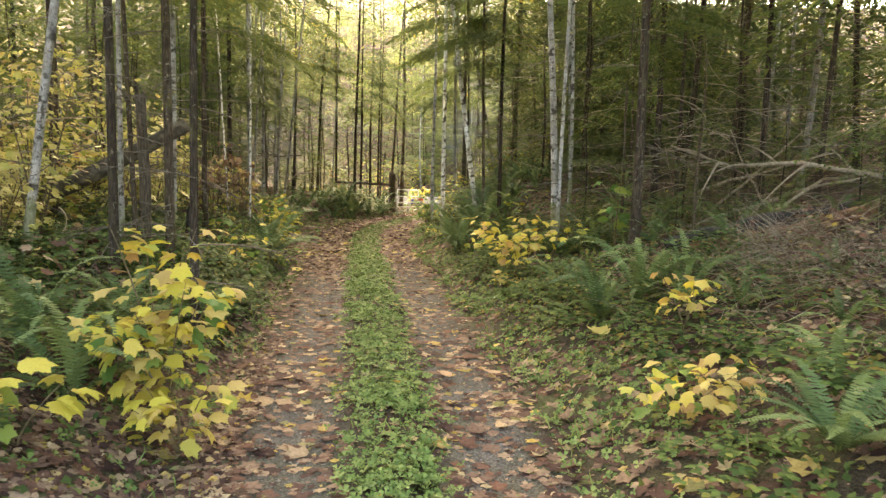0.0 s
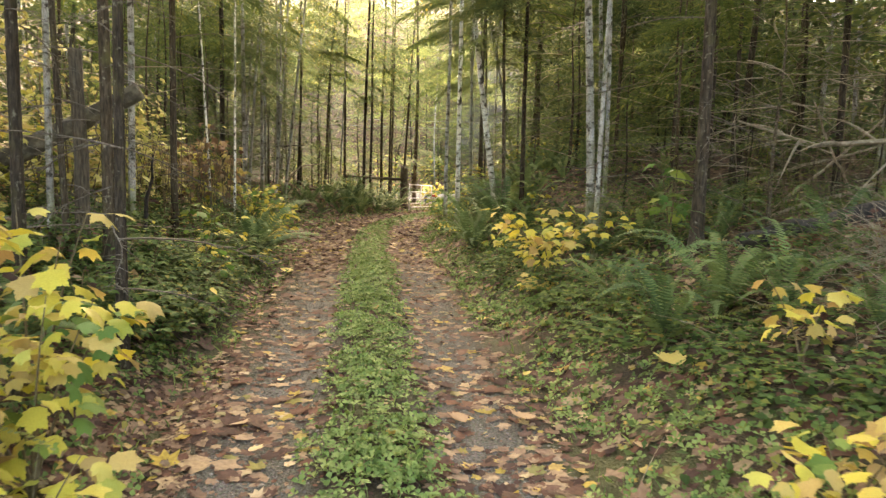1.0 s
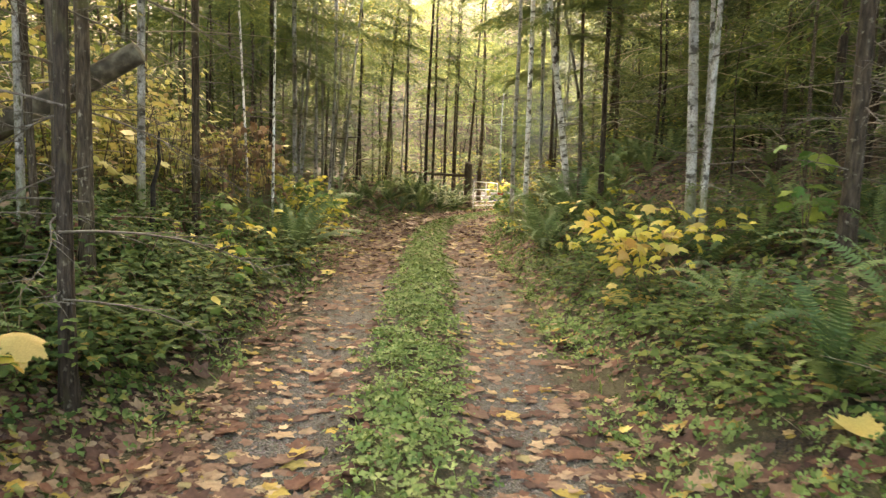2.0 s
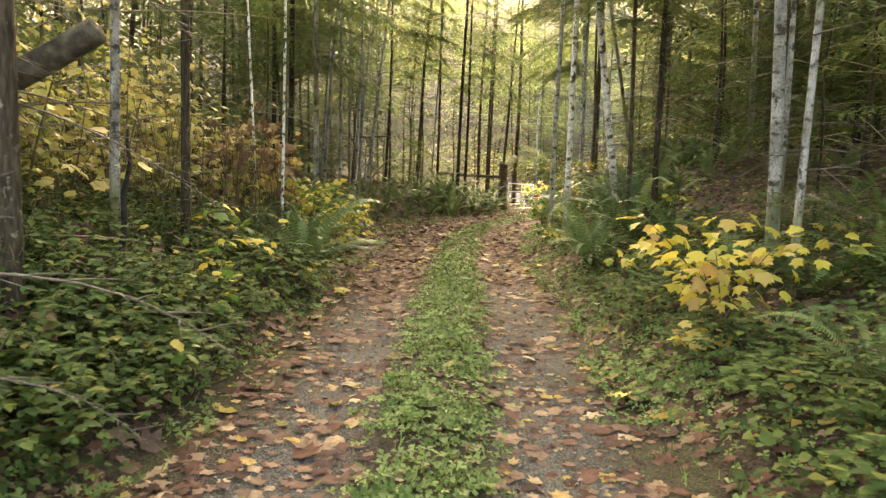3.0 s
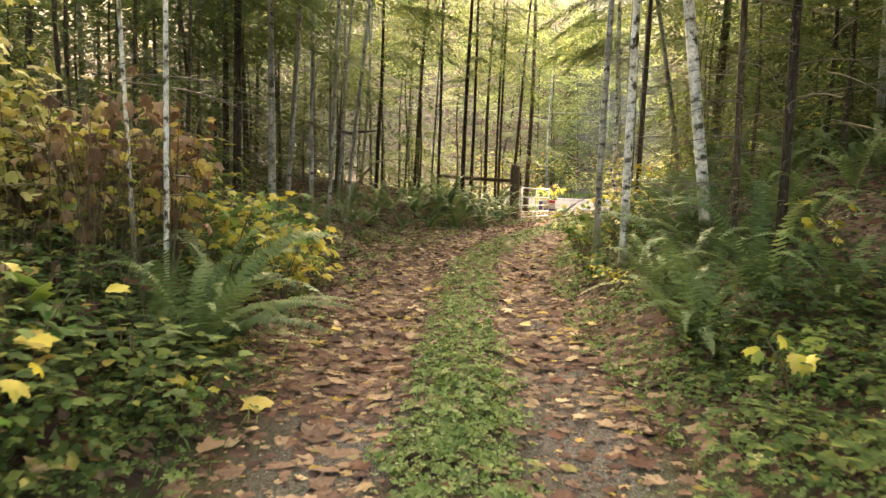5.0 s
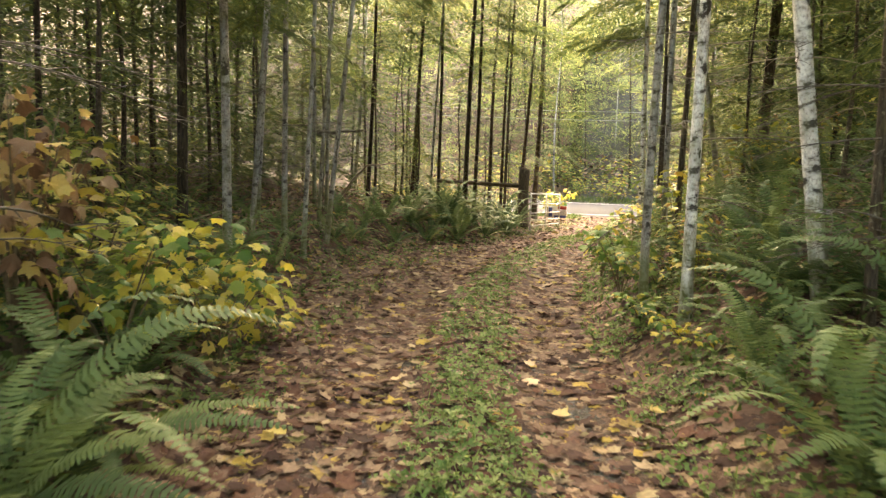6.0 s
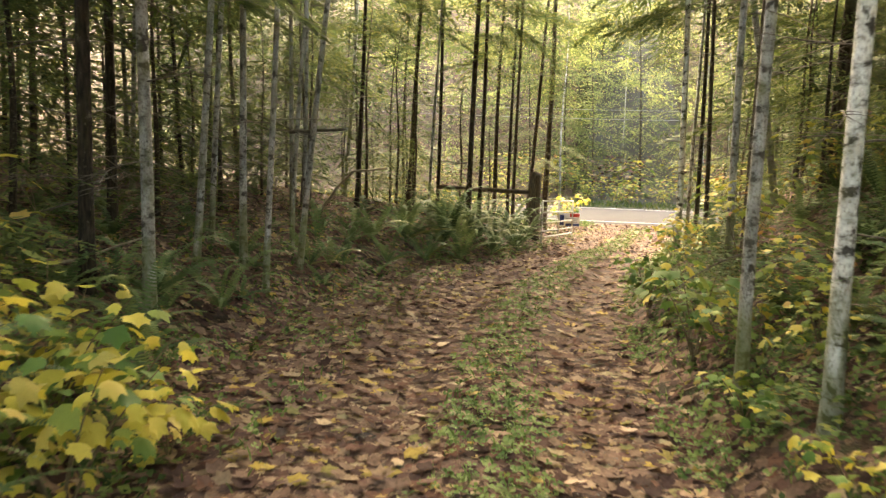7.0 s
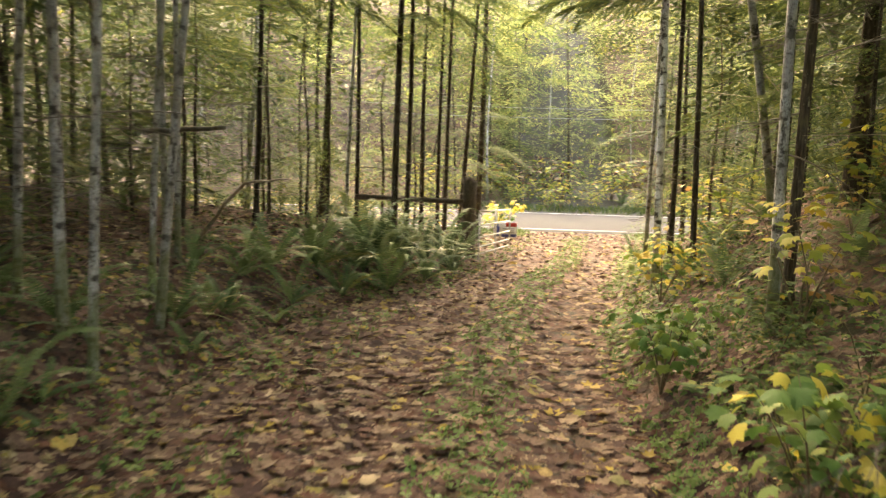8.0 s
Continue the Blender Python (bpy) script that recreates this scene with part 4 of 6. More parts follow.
def sapling(x, y, height, spread, leaves, size, kinds, stems=4, label="", lean=(0.0, 0.0), low=0.3, name="maple_sapling"):
    """Thin stems rising from one foot, with big drooping leaves set along their upper parts."""
    root = thing(name, Matrix.Translation(at(x, y, -0.02)), label, "sapling", "saplings along the lane")
    lines, shoots = [], []
    for i in range(stems):
        a = 6.283 * (i + rng.uniform(0, 0.7)) / stems
        r = spread * rng.uniform(0.45, 1.0)
        h = height * rng.uniform(0.7, 1.0)
        s = np.linspace(0, 1, 7)
        pts = np.stack([(lean[0] * h + r * math.cos(a)) * s**1.4, (lean[1] * h + r * math.sin(a)) * s**1.4, h * (1.15 * s - 0.15 * s * s)], -1)
        lines.append(pts)
        shoots.append(part("stem", make("stem", *tube(pts, 0.010 * (1.1 - 0.85 * s) * (0.6 + 0.4 * height), 5), STEM, True), root))
    for j in range(int(leaves * 1.5)):
        pts = lines[j % stems]
        u = low + (1 - low) * rng.uniform() ** 0.7
        p = np.array([np.interp(u, np.linspace(0, 1, 7), pts[:, i]) for i in range(3)])
        out = rng.uniform(0, 6.283)
        p = p + np.array([math.cos(out), math.sin(out), rng.uniform(-0.2, 0.35)]) * rng.uniform(0.05, 0.22) * (0.5 + spread)
        me = LEAVES[kinds[rng.integers(0, len(kinds))]][rng.integers(0, 3)]
        k = size * rng.uniform(0.6, 1.2)
        part("leaf", me, shoots[j % stems], m=Matrix.Translation(p) @ Matrix.Rotation(out - 1.5708, 4, "Z") @ Matrix.Rotation(rng.uniform(-0.8, 0.15), 4, "X") @ Matrix.Rotation(rng.uniform(-0.45, 0.45), 4, "Y") @ Matrix.Scale(k, 4))
    return root


YL = "young maple sapling with large yellow autumn leaves"
for x, y, h, sp, nl, size, kinds, stems, label in (
    (-2.28, 5.9, 1.3, 0.62, 120, 0.165, ("yellow", "yellow", "ochre", "lime"), 6, YL),
    (-1.98, 5.35, 0.62, 0.4, 40, 0.165, ("yellow", "yellow", "ochre"), 5, YL),
    (-2.5, 6.3, 1.6, 0.42, 36, 0.19, ("yellow", "yellow", "ochre"), 4, YL),
    (-2.75, 4.55, 0.55, 0.35, 14, 0.22, ("yellow", "lime"), 3, YL),
    (1.95, 5.55, 0.55, 0.5, 44, 0.145, ("yellow", "ochre", "ochre", "lime"), 5, "low maple sapling with yellow and tan leaves"),
    (2.45, 7.2, 0.7, 0.35, 20, 0.14, ("ochre", "yellow"), 3, YL),
    (1.28, 12.1, 1.1, 0.95, 105, 0.16, ("yellow", "ochre", "yellow", "yellow"), 6, YL),
    (1.0, 11.75, 0.35, 0.3, 10, 0.22, ("ochre", "yellow"), 3, YL),
    (-3.9, 13.55, 1.0, 0.55, 22, 0.19, ("lime", "yellow", "lime"), 4, "sapling with flat sprays of lime-yellow leaves"),
    (-3.3, 14.3, 0.5, 0.45, 18, 0.12, ("lime", "lime", "yellow"), 4, "low green-yellow sapling on the bank"),
    (-4.45, 17.3, 1.3, 0.75, 120, 0.14, ("lime", "yellow", "lime", "yellow"), 7, "bushy sapling with lime and yellow leaves"),
    (-4.25, 18.45, 1.05, 0.75, 120, 0.14, ("yellow", "yellow", "lime"), 7, YL),
    (-4.75, 19.0, 1.2, 0.6, 70, 0.15, ("yellow", "yellow", "yellow", "lime"), 7, YL),
    (-4.25, 19.5, 0.45, 0.35, 14, 0.18, ("yellow",), 3, YL),
    (-4.6, 16.5, 2.3, 0.45, 74, 0.16, ("brown", "brown", "brown", "ochre"), 7, "tall sapling with shrivelled brown leaves"),
    (-4.95, 15.7, 1.9, 0.6, 64, 0.15, ("brown", "brown", "brown", "yellow"), 7, "sapling with dry brown and tan leaves"),
    (-5.2, 17.4, 1.9, 0.6, 54, 0.15, ("brown", "ochre", "brown"), 7, "sapling with dry brown and tan leaves"),
    (-5.5, 16.3, 1.6, 0.6, 54, 0.15, ("brown", "brown", "ochre"), 6, "sapling with dry brown and tan leaves"),
    (-3.25, 11.2, 0.7, 0.5, 26, 0.12, ("lime", "yellow", "lime"), 5, "low sapling with flat sprays of lime-yellow leaves"),
    (-3.6, 12.4, 0.8, 0.55, 28, 0.13, ("lime", "yellow", "yellow"), 5, "low sapling with flat sprays of lime-yellow leaves"),
    (-3.0, 10.0, 0.5, 0.45, 18, 0.11, ("lime", "lime", "yellow"), 4, "low sapling with flat sprays of lime-yellow leaves"),
    (-0.50, 22.1, 1.05, 0.5, 56, 0.15, ("lime", "lime", "lime", "lime", "lime", "yellow"), 5, "sapling with bright lime green leaves"),
    (-0.60, 24.9, 0.95, 0.5, 120, 0.115, ("lime",), 6, "sapling with bright lime green leaves"),
    (-0.05, 22.6, 0.5, 0.35, 8, 0.19, ("lime", "yellow", "lime"), 4, "low sapling with lime and yellow leaves"),
    (-0.40, 20.6, 0.45, 0.45, 44, 0.10, ("lime", "lime", "yellow"), 5, "low sapling with lime and yellow leaves"),
    (-0.15, 19.3, 0.4, 0.45, 34, 0.10, ("lime", "lime", "yellow"), 4, "low sapling with lime and yellow leaves"),
    (-0.1, 21.5, 0.6, 0.5, 44, 0.11, ("lime", "lime", "lime", "lime", "yellow"), 5, "low sapling with lime and yellow leaves"),
    (0.2, 28.3, 0.9, 0.55, 60, 0.14, ("lime", "yellow"), 5, "sapling with lime yellow leaves"),
    (0.6, 29.0, 0.8, 0.5, 40, 0.14, ("lime", "yellow"), 5, "sapling with lime yellow leaves"),
    (2.75, 11.6, 1.3, 0.25, 12, 0.22, ("lime",), 3, "thin sapling with long lime leaves"),
    (-1.5, 43.3, 1.35, 0.6, 56, 0.2, ("yellow", "lime", "yellow"), 6, "sunlit yellow sapling behind the gate"),
    (-1.9, 44.2, 1.0, 0.6, 30, 0.2, ("yellow", "lime"), 5, "sunlit yellow sapling behind the gate"),
    (0.75, 15.2, 0.5, 0.4, 16, 0.18, ("lime", "yellow"), 4, "low sapling with lime and yellow leaves"),
    (1.6, 17.7, 0.7, 0.4, 14, 0.16, ("lime", "yellow"), 4, "low sapling with lime and yellow leaves"),
):
    sapling(x, y, h, sp, nl, size, kinds, stems, label)
def bush_foliage(mat, count, size):
    """Leaves of a bush of unit height, on the outer parts of its stems."""
    a, r, h = rng.uniform(0, 6.283, count), rng.uniform(0.05, 0.5, count), rng.uniform(0.25, 1.05, count)
    p = np.stack([r * np.cos(a), r * np.sin(a), h], -1)
    rim = [(-90, 0.36), (-30, 0.43), (10, 0.33), (42, 0.56), (66, 0.36), (90, 0.58), (114, 0.36), (138, 0.56), (170, 0.33), (210, 0.43)]
    xy = [(0.0, 0.42)] + [(math.cos(radians(q)) * w, 0.42 + math.sin(radians(q)) * w) for q, w in rim]
    shapes = [(np.array([(x, y, -c * (x * x + (y - 0.3) ** 2)) for x, y in xy]), np.array([(0, 1 + k, 1 + (k + 1) % 10) for k in range(10)])) for c in (0.3, 0.8, -0.2)]
    return make("foliage", *scatter(shapes, p, a - 1.57, rng.uniform(-0.8, 0.2, count), rng.uniform(-0.4, 0.4, count), size * rng.uniform(0.6, 1.2, count)), mat)


def bush_stem():
    r, s = rng.uniform(0.2, 0.45), np.linspace(0, 1, 6)
    return make("stem", *tube(np.stack([r * s**1.4, 0.04 * np.sin(4 * s), 0.95 * s], -1), 0.009 * (1.1 - 0.85 * s), 4, closed=False), STEM)


BUSH_STEMS = [bush_stem() for k in range(3)]
YELLOW_BUSH = [bush_foliage(YELLOW_MASS, n, 0.10) for n in (110, 130, 95)]
TALL_BUSH = [bush_foliage(YELLOW_MASS, n, 0.056) for n in (230, 280, 200)]
MIXED_BUSH = [bush_foliage(MIXED_MASS, n, 0.11) for n in (110, 130, 95)]

BROWN_BUSH = [bush_foliage(LITTER, n, 0.09) for n in (120, 140, 100)]


def bush(x, y, height, wide_by, foliage, label, name="maple_bush", group="bushes under the trees"):
    root = thing(name, Matrix.Translation(at(x, y, -0.02)) @ Matrix.Rotation(rng.uniform(0, 6.28), 4, "Z") @ Matrix.Diagonal((wide_by, wide_by, height, 1)), label, "bush", group)
    for k in range(4):
        part("stem", BUSH_STEMS[(k + len(TREES)) % 3], root, m=Matrix.Rotation(1.571 * k + rng.uniform(0, 0.8), 4, "Z"))
    part("foliage", foliage[rng.integers(0, 3)], root)


# Taller maples whose yellow leaves hang into the lane's western edge.
for x, y, h in ((-5.3, 9.4, 2.5), (-5.9, 10.6, 2.8), (-5.2, 11.6, 2.4), (-6.2, 12.6, 2.9), (-5.4, 13.4, 2.3), (-6.6, 9.2, 2.6), (-5.6, 14.8, 2.2)):
    bush(x, y, h, 0.75 * h, TALL_BUSH, "tall yellow-leaved maple bush under the trees")
# The yellow slope under the western trees.
for k in range(40):
    y = rng.uniform(8.2, 18)
    x = float(centre(y)) - rng.uniform(4.0, 8.0)
    h = rng.uniform(0.9, 1.9)
    bush(x, y, h, h * rng.uniform(0.9, 1.2), YELLOW_BUSH if k % 3 else MIXED_BUSH, "yellow-leaved maple bush on the wooded slope")
for k in range(12):
    x, y, h = rng.uniform(-6.8, -4.8), rng.uniform(13.5, 19.5), rng.uniform(0.8, 1.5)
    bush(x, y, h, h * 1.15, YELLOW_BUSH if k % 2 else MIXED_BUSH, "yellow and green bush on the wooded slope")
for k in range(12):
    y = rng.uniform(17, 32)
    x = float(centre(y)) + rng.uniform(2.2, 6.0)
    h = rng.uniform(0.6, 1.2)
    bush(x, y, h, h * 1.1, MIXED_BUSH, "low green and yellow bush on the bank")
for k in range(62):
    x, y = rng.uniform(-10, 18), rng.uniform(57.0, 62.5)
    h = rng.uniform(0.6, 1.6) + (1.0 if y > 60 else 0.0)
    bush(x, y, h, h * 1.3, BROWN_BUSH if k % 4 == 0 else MIXED_BUSH, "autumn bush at the far roadside", "roadside_bush", "bushes across the road")


for k in range(9):
    x, y, h = rng.normal(4.3, 0.7), rng.normal(8.1, 0.9), rng.uniform(0.35, 0.7)
    bush(x, y, h, h * 1.5, BROWN_BUSH, "withered brown bush in the brush on the bank", "withered_bush")
for k in range(26):
    x, y = rng.uniform(-13, -2.9), rng.uniform(43.4, 45.6)
    h = rng.uniform(0.6, 1.5)
    bush(x, y, h, h * 1.3, MIXED_BUSH if k % 3 else YELLOW_BUSH, "sunlit yellow-green bush at the wood's edge by the road", "roadside_bush", "bushes beside the road")


# ---- brambles on the banks ----
def bramble_foliage(count, size):
    """Leaves in threes, lying in loose tiers over a low mound of unit width and height."""
    n = count // 3
    a, r = rng.uniform(0, 6.283, n), np.sqrt(rng.uniform(0, 1, n)) * 0.62
    h = (1 - 1.7 * r * r) * rng.uniform(0.35, 1.0, n) + 0.08
    base = np.stack([r * np.cos(a), r * np.sin(a), h], -1)
    lean = rng.uniform(-0.55, 0.12, n)
    out, k = [], size * rng.uniform(0.65, 1.2, n)
    leaf = (np.array([(0, 0, 0), (0.30, 0.28, 0.07), (0.26, 0.62, 0.05), (0, 1.0, -0.12), (-0.26, 0.62, 0.05), (-0.30, 0.28, 0.07), (0, 0.45, -0.03)]), np.array([(6, 0, 1), (6, 1, 2), (6, 2, 3), (6, 3, 4), (6, 4, 5), (6, 5, 0)]))
    for turn in (-1.25, 0.0, 1.25):
        out.append(scatter([leaf], base, a - 1.57 + turn + rng.normal(0, 0.15, n), lean + rng.normal(0, 0.2, n), rng.uniform(-0.4, 0.4, n), k * (1.0 if turn == 0 else 0.85)))
    return make("foliage", *join(out), BRAMBLE)


def bramble_cane():
    s, r, side = np.linspace(0, 1, 8), rng.uniform(0.35, 0.6), rng.uniform(-0.15, 0.15)
    return make("cane", *tube(np.stack([r * s, side * s * s, 0.95 * np.sin(2.2 * s)], -1), 0.007 * (1.1 - 0.8 * s), 4, closed=False), STEM)


CANES = [bramble_cane() for k in range(4)]
MOUNDS = [bramble_foliage(n, z) for n, z in ((450, 0.09), (540, 0.082), (390, 0.10), (480, 0.078))]


def bramble_bush(x, y, height, width, label="dark green leafy bramble mound on the bank"):
    root = thing("bramble_bush", Matrix.Translation(at(x, y, -0.02)) @ Matrix.Rotation(rng.uniform(0, 6.28), 4, "Z") @ Matrix.Diagonal((width, width, height, 1)), label, "bush", "brambles on the banks")
    for k in range(2):
        part("cane", CANES[rng.integers(0, 4)], root, m=Matrix.Rotation(3.0 * k + rng.uniform(0, 0.8), 4, "Z"))
    part("foliage", MOUNDS[rng.integers(0, 4)], root)


def brambles(count, y0, y1, d0, d1, low, high):
    done = []
    for k in range(count * 12):
        y, d = rng.uniform(y0, y1), rng.uniform(d0, d1)
        x = float(centre(y)) + d
        if len(done) < count and all((x - a) ** 2 + (y - b) ** 2 > 0.16 for a, b in done):
            done.append((x, y))
            near = min(1.0, 0.45 + 0.5 * max(0.0, abs(d) - 1.6))
            bramble_bush(x, y, near * rng.uniform(low, high), rng.uniform(0.7, 1.1))


brambles(58, 7.9, 15.2, -4.7, -2.05, 0.45, 0.8)
brambles(12, 4.0, 7.9, -4.6, -2.6, 0.3, 0.5)
brambles(34, 8.6, 16.5, 2.0, 4.6, 0.3, 0.55)
brambles(10, 3.6, 8.4, 2.2, 4.4, 0.22, 0.38)
brambles(22, 15.8, 24.5, 2.1, 3.9, 0.35, 0.65)
brambles(12, 24.5, 31.0, 1.9, 3.6, 0.3, 0.5)
brambles(8, 16.0, 19.0, -4.2, -2.9, 0.3, 0.5)
for y, d, h in ((8.7, -2.3, 0.5), (9.3, -2.45, 0.6), (9.9, -2.2, 0.5), (10.3, -2.6, 0.68), (10.8, -2.25, 0.52), (11.3, -2.5, 0.62), (11.9, -2.3, 0.5), (9.6, -2.9, 0.75), (10.9, -2.95, 0.75)):
    bramble_bush(float(centre(y)) + d, y, h, 1.0)

# ---- logs, slash and fallen wood ----
def log(name, points, radii, mat, label, category="log", sides=10):
    p = np.asarray(points, float)
    s = np.linspace(0, 1, 10)
    t = np.linspace(0, 1, len(p))
    line = np.stack([np.interp(s, t, p[:, i]) for i in range(3)], -1) + rng.normal(0, 0.012, (10, 3))
    base = line[0].copy()
    ob = new(name, make(name, *tube(line - base, np.interp(s, np.linspace(0, 1, len(radii)), radii), sides, 0.12), mat, True))
    ob.location = base
    return tagged(ob, label, category)


log("leaning_log", [(-7.4, 10.3, float(land(-7.4, 10.3))), (-5.6, 10.6, 1.30), (-3.84, 10.9, 2.30)], (0.14, 0.125, 0.105), MOSSY_LOG, "mossy broken log leaning against the dark fir trunks")
snag = thing("broken_snag", Matrix.Translation(at(-4.17, 10.1, -0.1)), "dark snag with a broken ragged top among the firs", "snag")
part("trunk", make("trunk", *tube([(0, 0, 0), (0.01, 0, 0.5), (0.02, 0.01, 1.3), (-0.01, 0.02, 2.0), (-0.03, 0.03, 2.5)], (0.10, 0.084, 0.076, 0.072, 0.07), 11, 0.07), OLD_WOOD, True), snag)
for a, h in ((0.4, 2.56), (2.4, 2.53), (4.3, 2.62), (5.4, 2.52)):
    part("splinter", make("splinter", *tube([(-0.03 + 0.045 * math.cos(a), 0.03 + 0.045 * math.sin(a), 2.42), (-0.03 + 0.05 * math.cos(a), 0.03 + 0.05 * math.sin(a), h)], (0.03, 0.006), 5, 0.1), OLD_WOOD), snag)
for a, h, ln in ((0.8, 1.5, 0.22), (3.0, 1.9, 0.16), (4.6, 0.9, 0.2)):
    part("branch_stub", make("branch_stub", *tube([(0, 0, h), (ln * math.cos(a), ln * math.sin(a), h + 0.06)], (0.022, 0.01), 6, 0.1), OLD_WOOD), snag)
log("broken_branch", [(-6.2, 26.62, 2.0), (-5.6, 26.45, 2.01), (-5.15, 26.3, 2.05)], (0.034, 0.03, 0.022), MOSSY_LOG, "broken bare branch stub standing out from an alder trunk", "branch", 7)
log("dead_stick", [at(-4.12, 11.6, -0.1), at(-4.08, 11.6, 0.8), at(-3.85, 11.32, 1.55)], (0.035, 0.028, 0.012), CHAR, "thin dark dead stick standing upright", "stick", 7)
log("charred_log", [(3.2, 10.5, float(land(3.2, 10.5)) + 0.06), (4.4, 10.2, float(land(4.4, 10.2)) + 0.22), (5.7, 9.9, float(land(5.7, 9.9)) + 0.36)], (0.11, 0.14, 0.10), CHAR, "charred black log lying in the brush")
log("rotten_log", [(3.4, 10.1, float(land(3.4, 10.1)) + 0.03), (4.6, 9.85, float(land(4.6, 9.85)) + 0.14), (5.7, 9.5, float(land(5.7, 9.5)) + 0.36)], (0.07, 0.09, 0.10), ROTTEN, "rotten reddish log lying in the brush")
for a, b, r in (((4.2, 12.5, 1.2), (7.4, 12.0, 1.9), 0.03), ((5.0, 11.6, 1.6), (6.6, 11.2, 1.9), 0.03), ((3.4, 14.6, 1.1), (6.9, 13.0, 2.2), 0.03), ((1.35, 16.0, 0.35), (2.6, 15.4, 0.75), 0.025), ((4.5, 13.0, 0.9), (6.0, 12.2, 2.6), 0.025), ((5.6, 12.4, 0.9), (4.6, 11.9, 2.5), 0.022), ((-6.8, 29.5, 1.35), (-5.2, 29.2, 1.42), 0.035), ((-7.2, 21.0, 0.35), (-5.9, 22.2, 0.75), 0.02)):
    ends = [np.array(a), (np.array(a) + np.array(b)) / 2 + (0, 0, -0.06), np.array(b)]
    ends[0][2] = float(land(ends[0][0], ends[0][1])) - 0.03
    log("fallen_branch", ends, (r, r * 0.8, r * 0.4), GREY_TWIG, "bare grey fallen branch caught in the brush", "branch", 7)


def great_branch():
    """A long dead limb, forked, that has come down across the brush."""
    g = thing("fallen_limb", Matrix.Translation((0, 0, 0)), "long pale grey forked dead limb fallen across the brush", "branch")
    foot = at(8.0, 10.3, 0.02)
    main = np.array([foot, (6.6, 10.75, 1.78), (5.4, 11.25, 1.98), (4.5, 11.55, 1.90), (3.7, 12.1, 2.22)])
    part("limb", make("limb", *tube(main, (0.06, 0.046, 0.036, 0.026, 0.012), 8, 0.14), GREY_TWIG, True), g)
    for u, dx, dy, dz, ln in ((1.4, -0.5, 0.3, 0.75, 1.1), (1.9, -0.75, -0.35, -0.4, 1.3), (2.3, -0.4, 0.5, 0.6, 0.9), (2.7, -0.7, -0.4, 0.1, 1.0), (3.2, -0.5, -0.5, -0.55, 0.8), (3.4, -0.6, 0.4, 0.5, 0.6), (0.8, -0.4, -0.6, 0.5, 1.0)):
        p = np.array([np.interp(u, range(5), main[:, i]) for i in range(3)])
        w, t = np.array([dx, dy, dz]) * ln, np.linspace(0, 1, 6)[:, None]
        part("side_branch", make("side_branch", *tube(p + w * t + np.array([0, 0.1, -0.25]) * ln * t * t, 0.022 * (1.05 - 0.85 * t[:, 0]), 6, 0.1), GREY_TWIG, True), g)


great_branch()


def brush_pile(count, mat, label):
    pieces = []
    for k in range(count):
        x, y = rng.normal(4.1, 0.8), rng.normal(8.0, 0.85)
        ln, yaw = rng.uniform(0.15, 0.7), rng.uniform(0, 6.283)
        p = np.array([x, y, float(land(x, y)) + rng.uniform(0.0, 0.55) * math.exp(-((x - 4.1) ** 2 + (y - 8.1) ** 2) / 1.5)])
        q = np.array([math.cos(yaw), math.sin(yaw), rng.uniform(-0.3, 1.1)]) * ln
        t = np.linspace(0, 1, 4)[:, None]
        pieces.append(tube(p + q * t + np.array([0, 0, -0.15 * ln]) * t * t, 0.0032 * (1 - 0.7 * t[:, 0]) * rng.uniform(0.6, 1.6), 3, closed=False))
    tagged(new("brush_pile", make("brush_pile", *join(pieces), mat)), label, "brush", kind="stuff")


def tangle(count, x0, x1, y0, y1, high):
    """Dead grey branches hanging and crossing among the trunks."""
    pieces = []
    for k in range(count):
        x, y = rng.uniform(x0, x1), rng.uniform(y0, y1)
        ln, yaw, s = rng.uniform(0.7, 2.2), rng.uniform(0, 6.283), np.linspace(0, 1, 7)[:, None]
        p = np.array([x, y, float(land(x, y)) + rng.uniform(0.1, high)])
        q = np.array([math.cos(yaw), math.sin(yaw), rng.uniform(-0.3, 0.5)]) * ln
        bend = np.array([rng.normal(0, 0.2), rng.normal(0, 0.2), -rng.uniform(0.0, 0.5)]) * ln
        pieces.append(tube(p + q * s + bend * s * s, 0.009 * (1.05 - 0.9 * s[:, 0]) * rng.uniform(0.6, 1.5), 3, closed=False))
    tagged(new("dead_branches", make("dead_branches", *join(pieces), GREY_TWIG)), "tangle of bare grey dead branches among the trunks", "branches", kind="stuff")


brush_pile(1000, GREY_TWIG, "heap of dry grey twigs on the bank")
brush_pile(240, ROTTEN, "heap of dry brown twigs on the bank")
tangle(230, 3.4, 9.0, 11.4, 17.5, 3.4)
tangle(70, -7.5, -4.6, 8.5, 15.0, 2.6)
tangle(90, -9.0, -6.4, 20.0, 33.0, 3.0)
tangle(80, 1.4, 5.5, 16.5, 32.0, 3.0)


def bramble(x, y, n, h, label):
    pieces = []
    for k in range(n):
        a, b = x + rng.normal(0, 0.4), y + rng.normal(0, 0.5)
        s = np.linspace(0, 1, 6)
        hh = h * rng.uniform(0.4, 1.1)
        pts = np.stack([a + rng.normal(0, 0.25) * s * s, b + rng.normal(0, 0.2) * s * s, float(land(a, b)) - 0.02 + hh * s], -1)
        pieces.append(tube(pts, 0.007 * (1 - 0.75 * s), 4, closed=False))
    tagged(new("thicket_stems", make("thicket_stems", *join(pieces), STEM)), label, "thicket", kind="stuff")


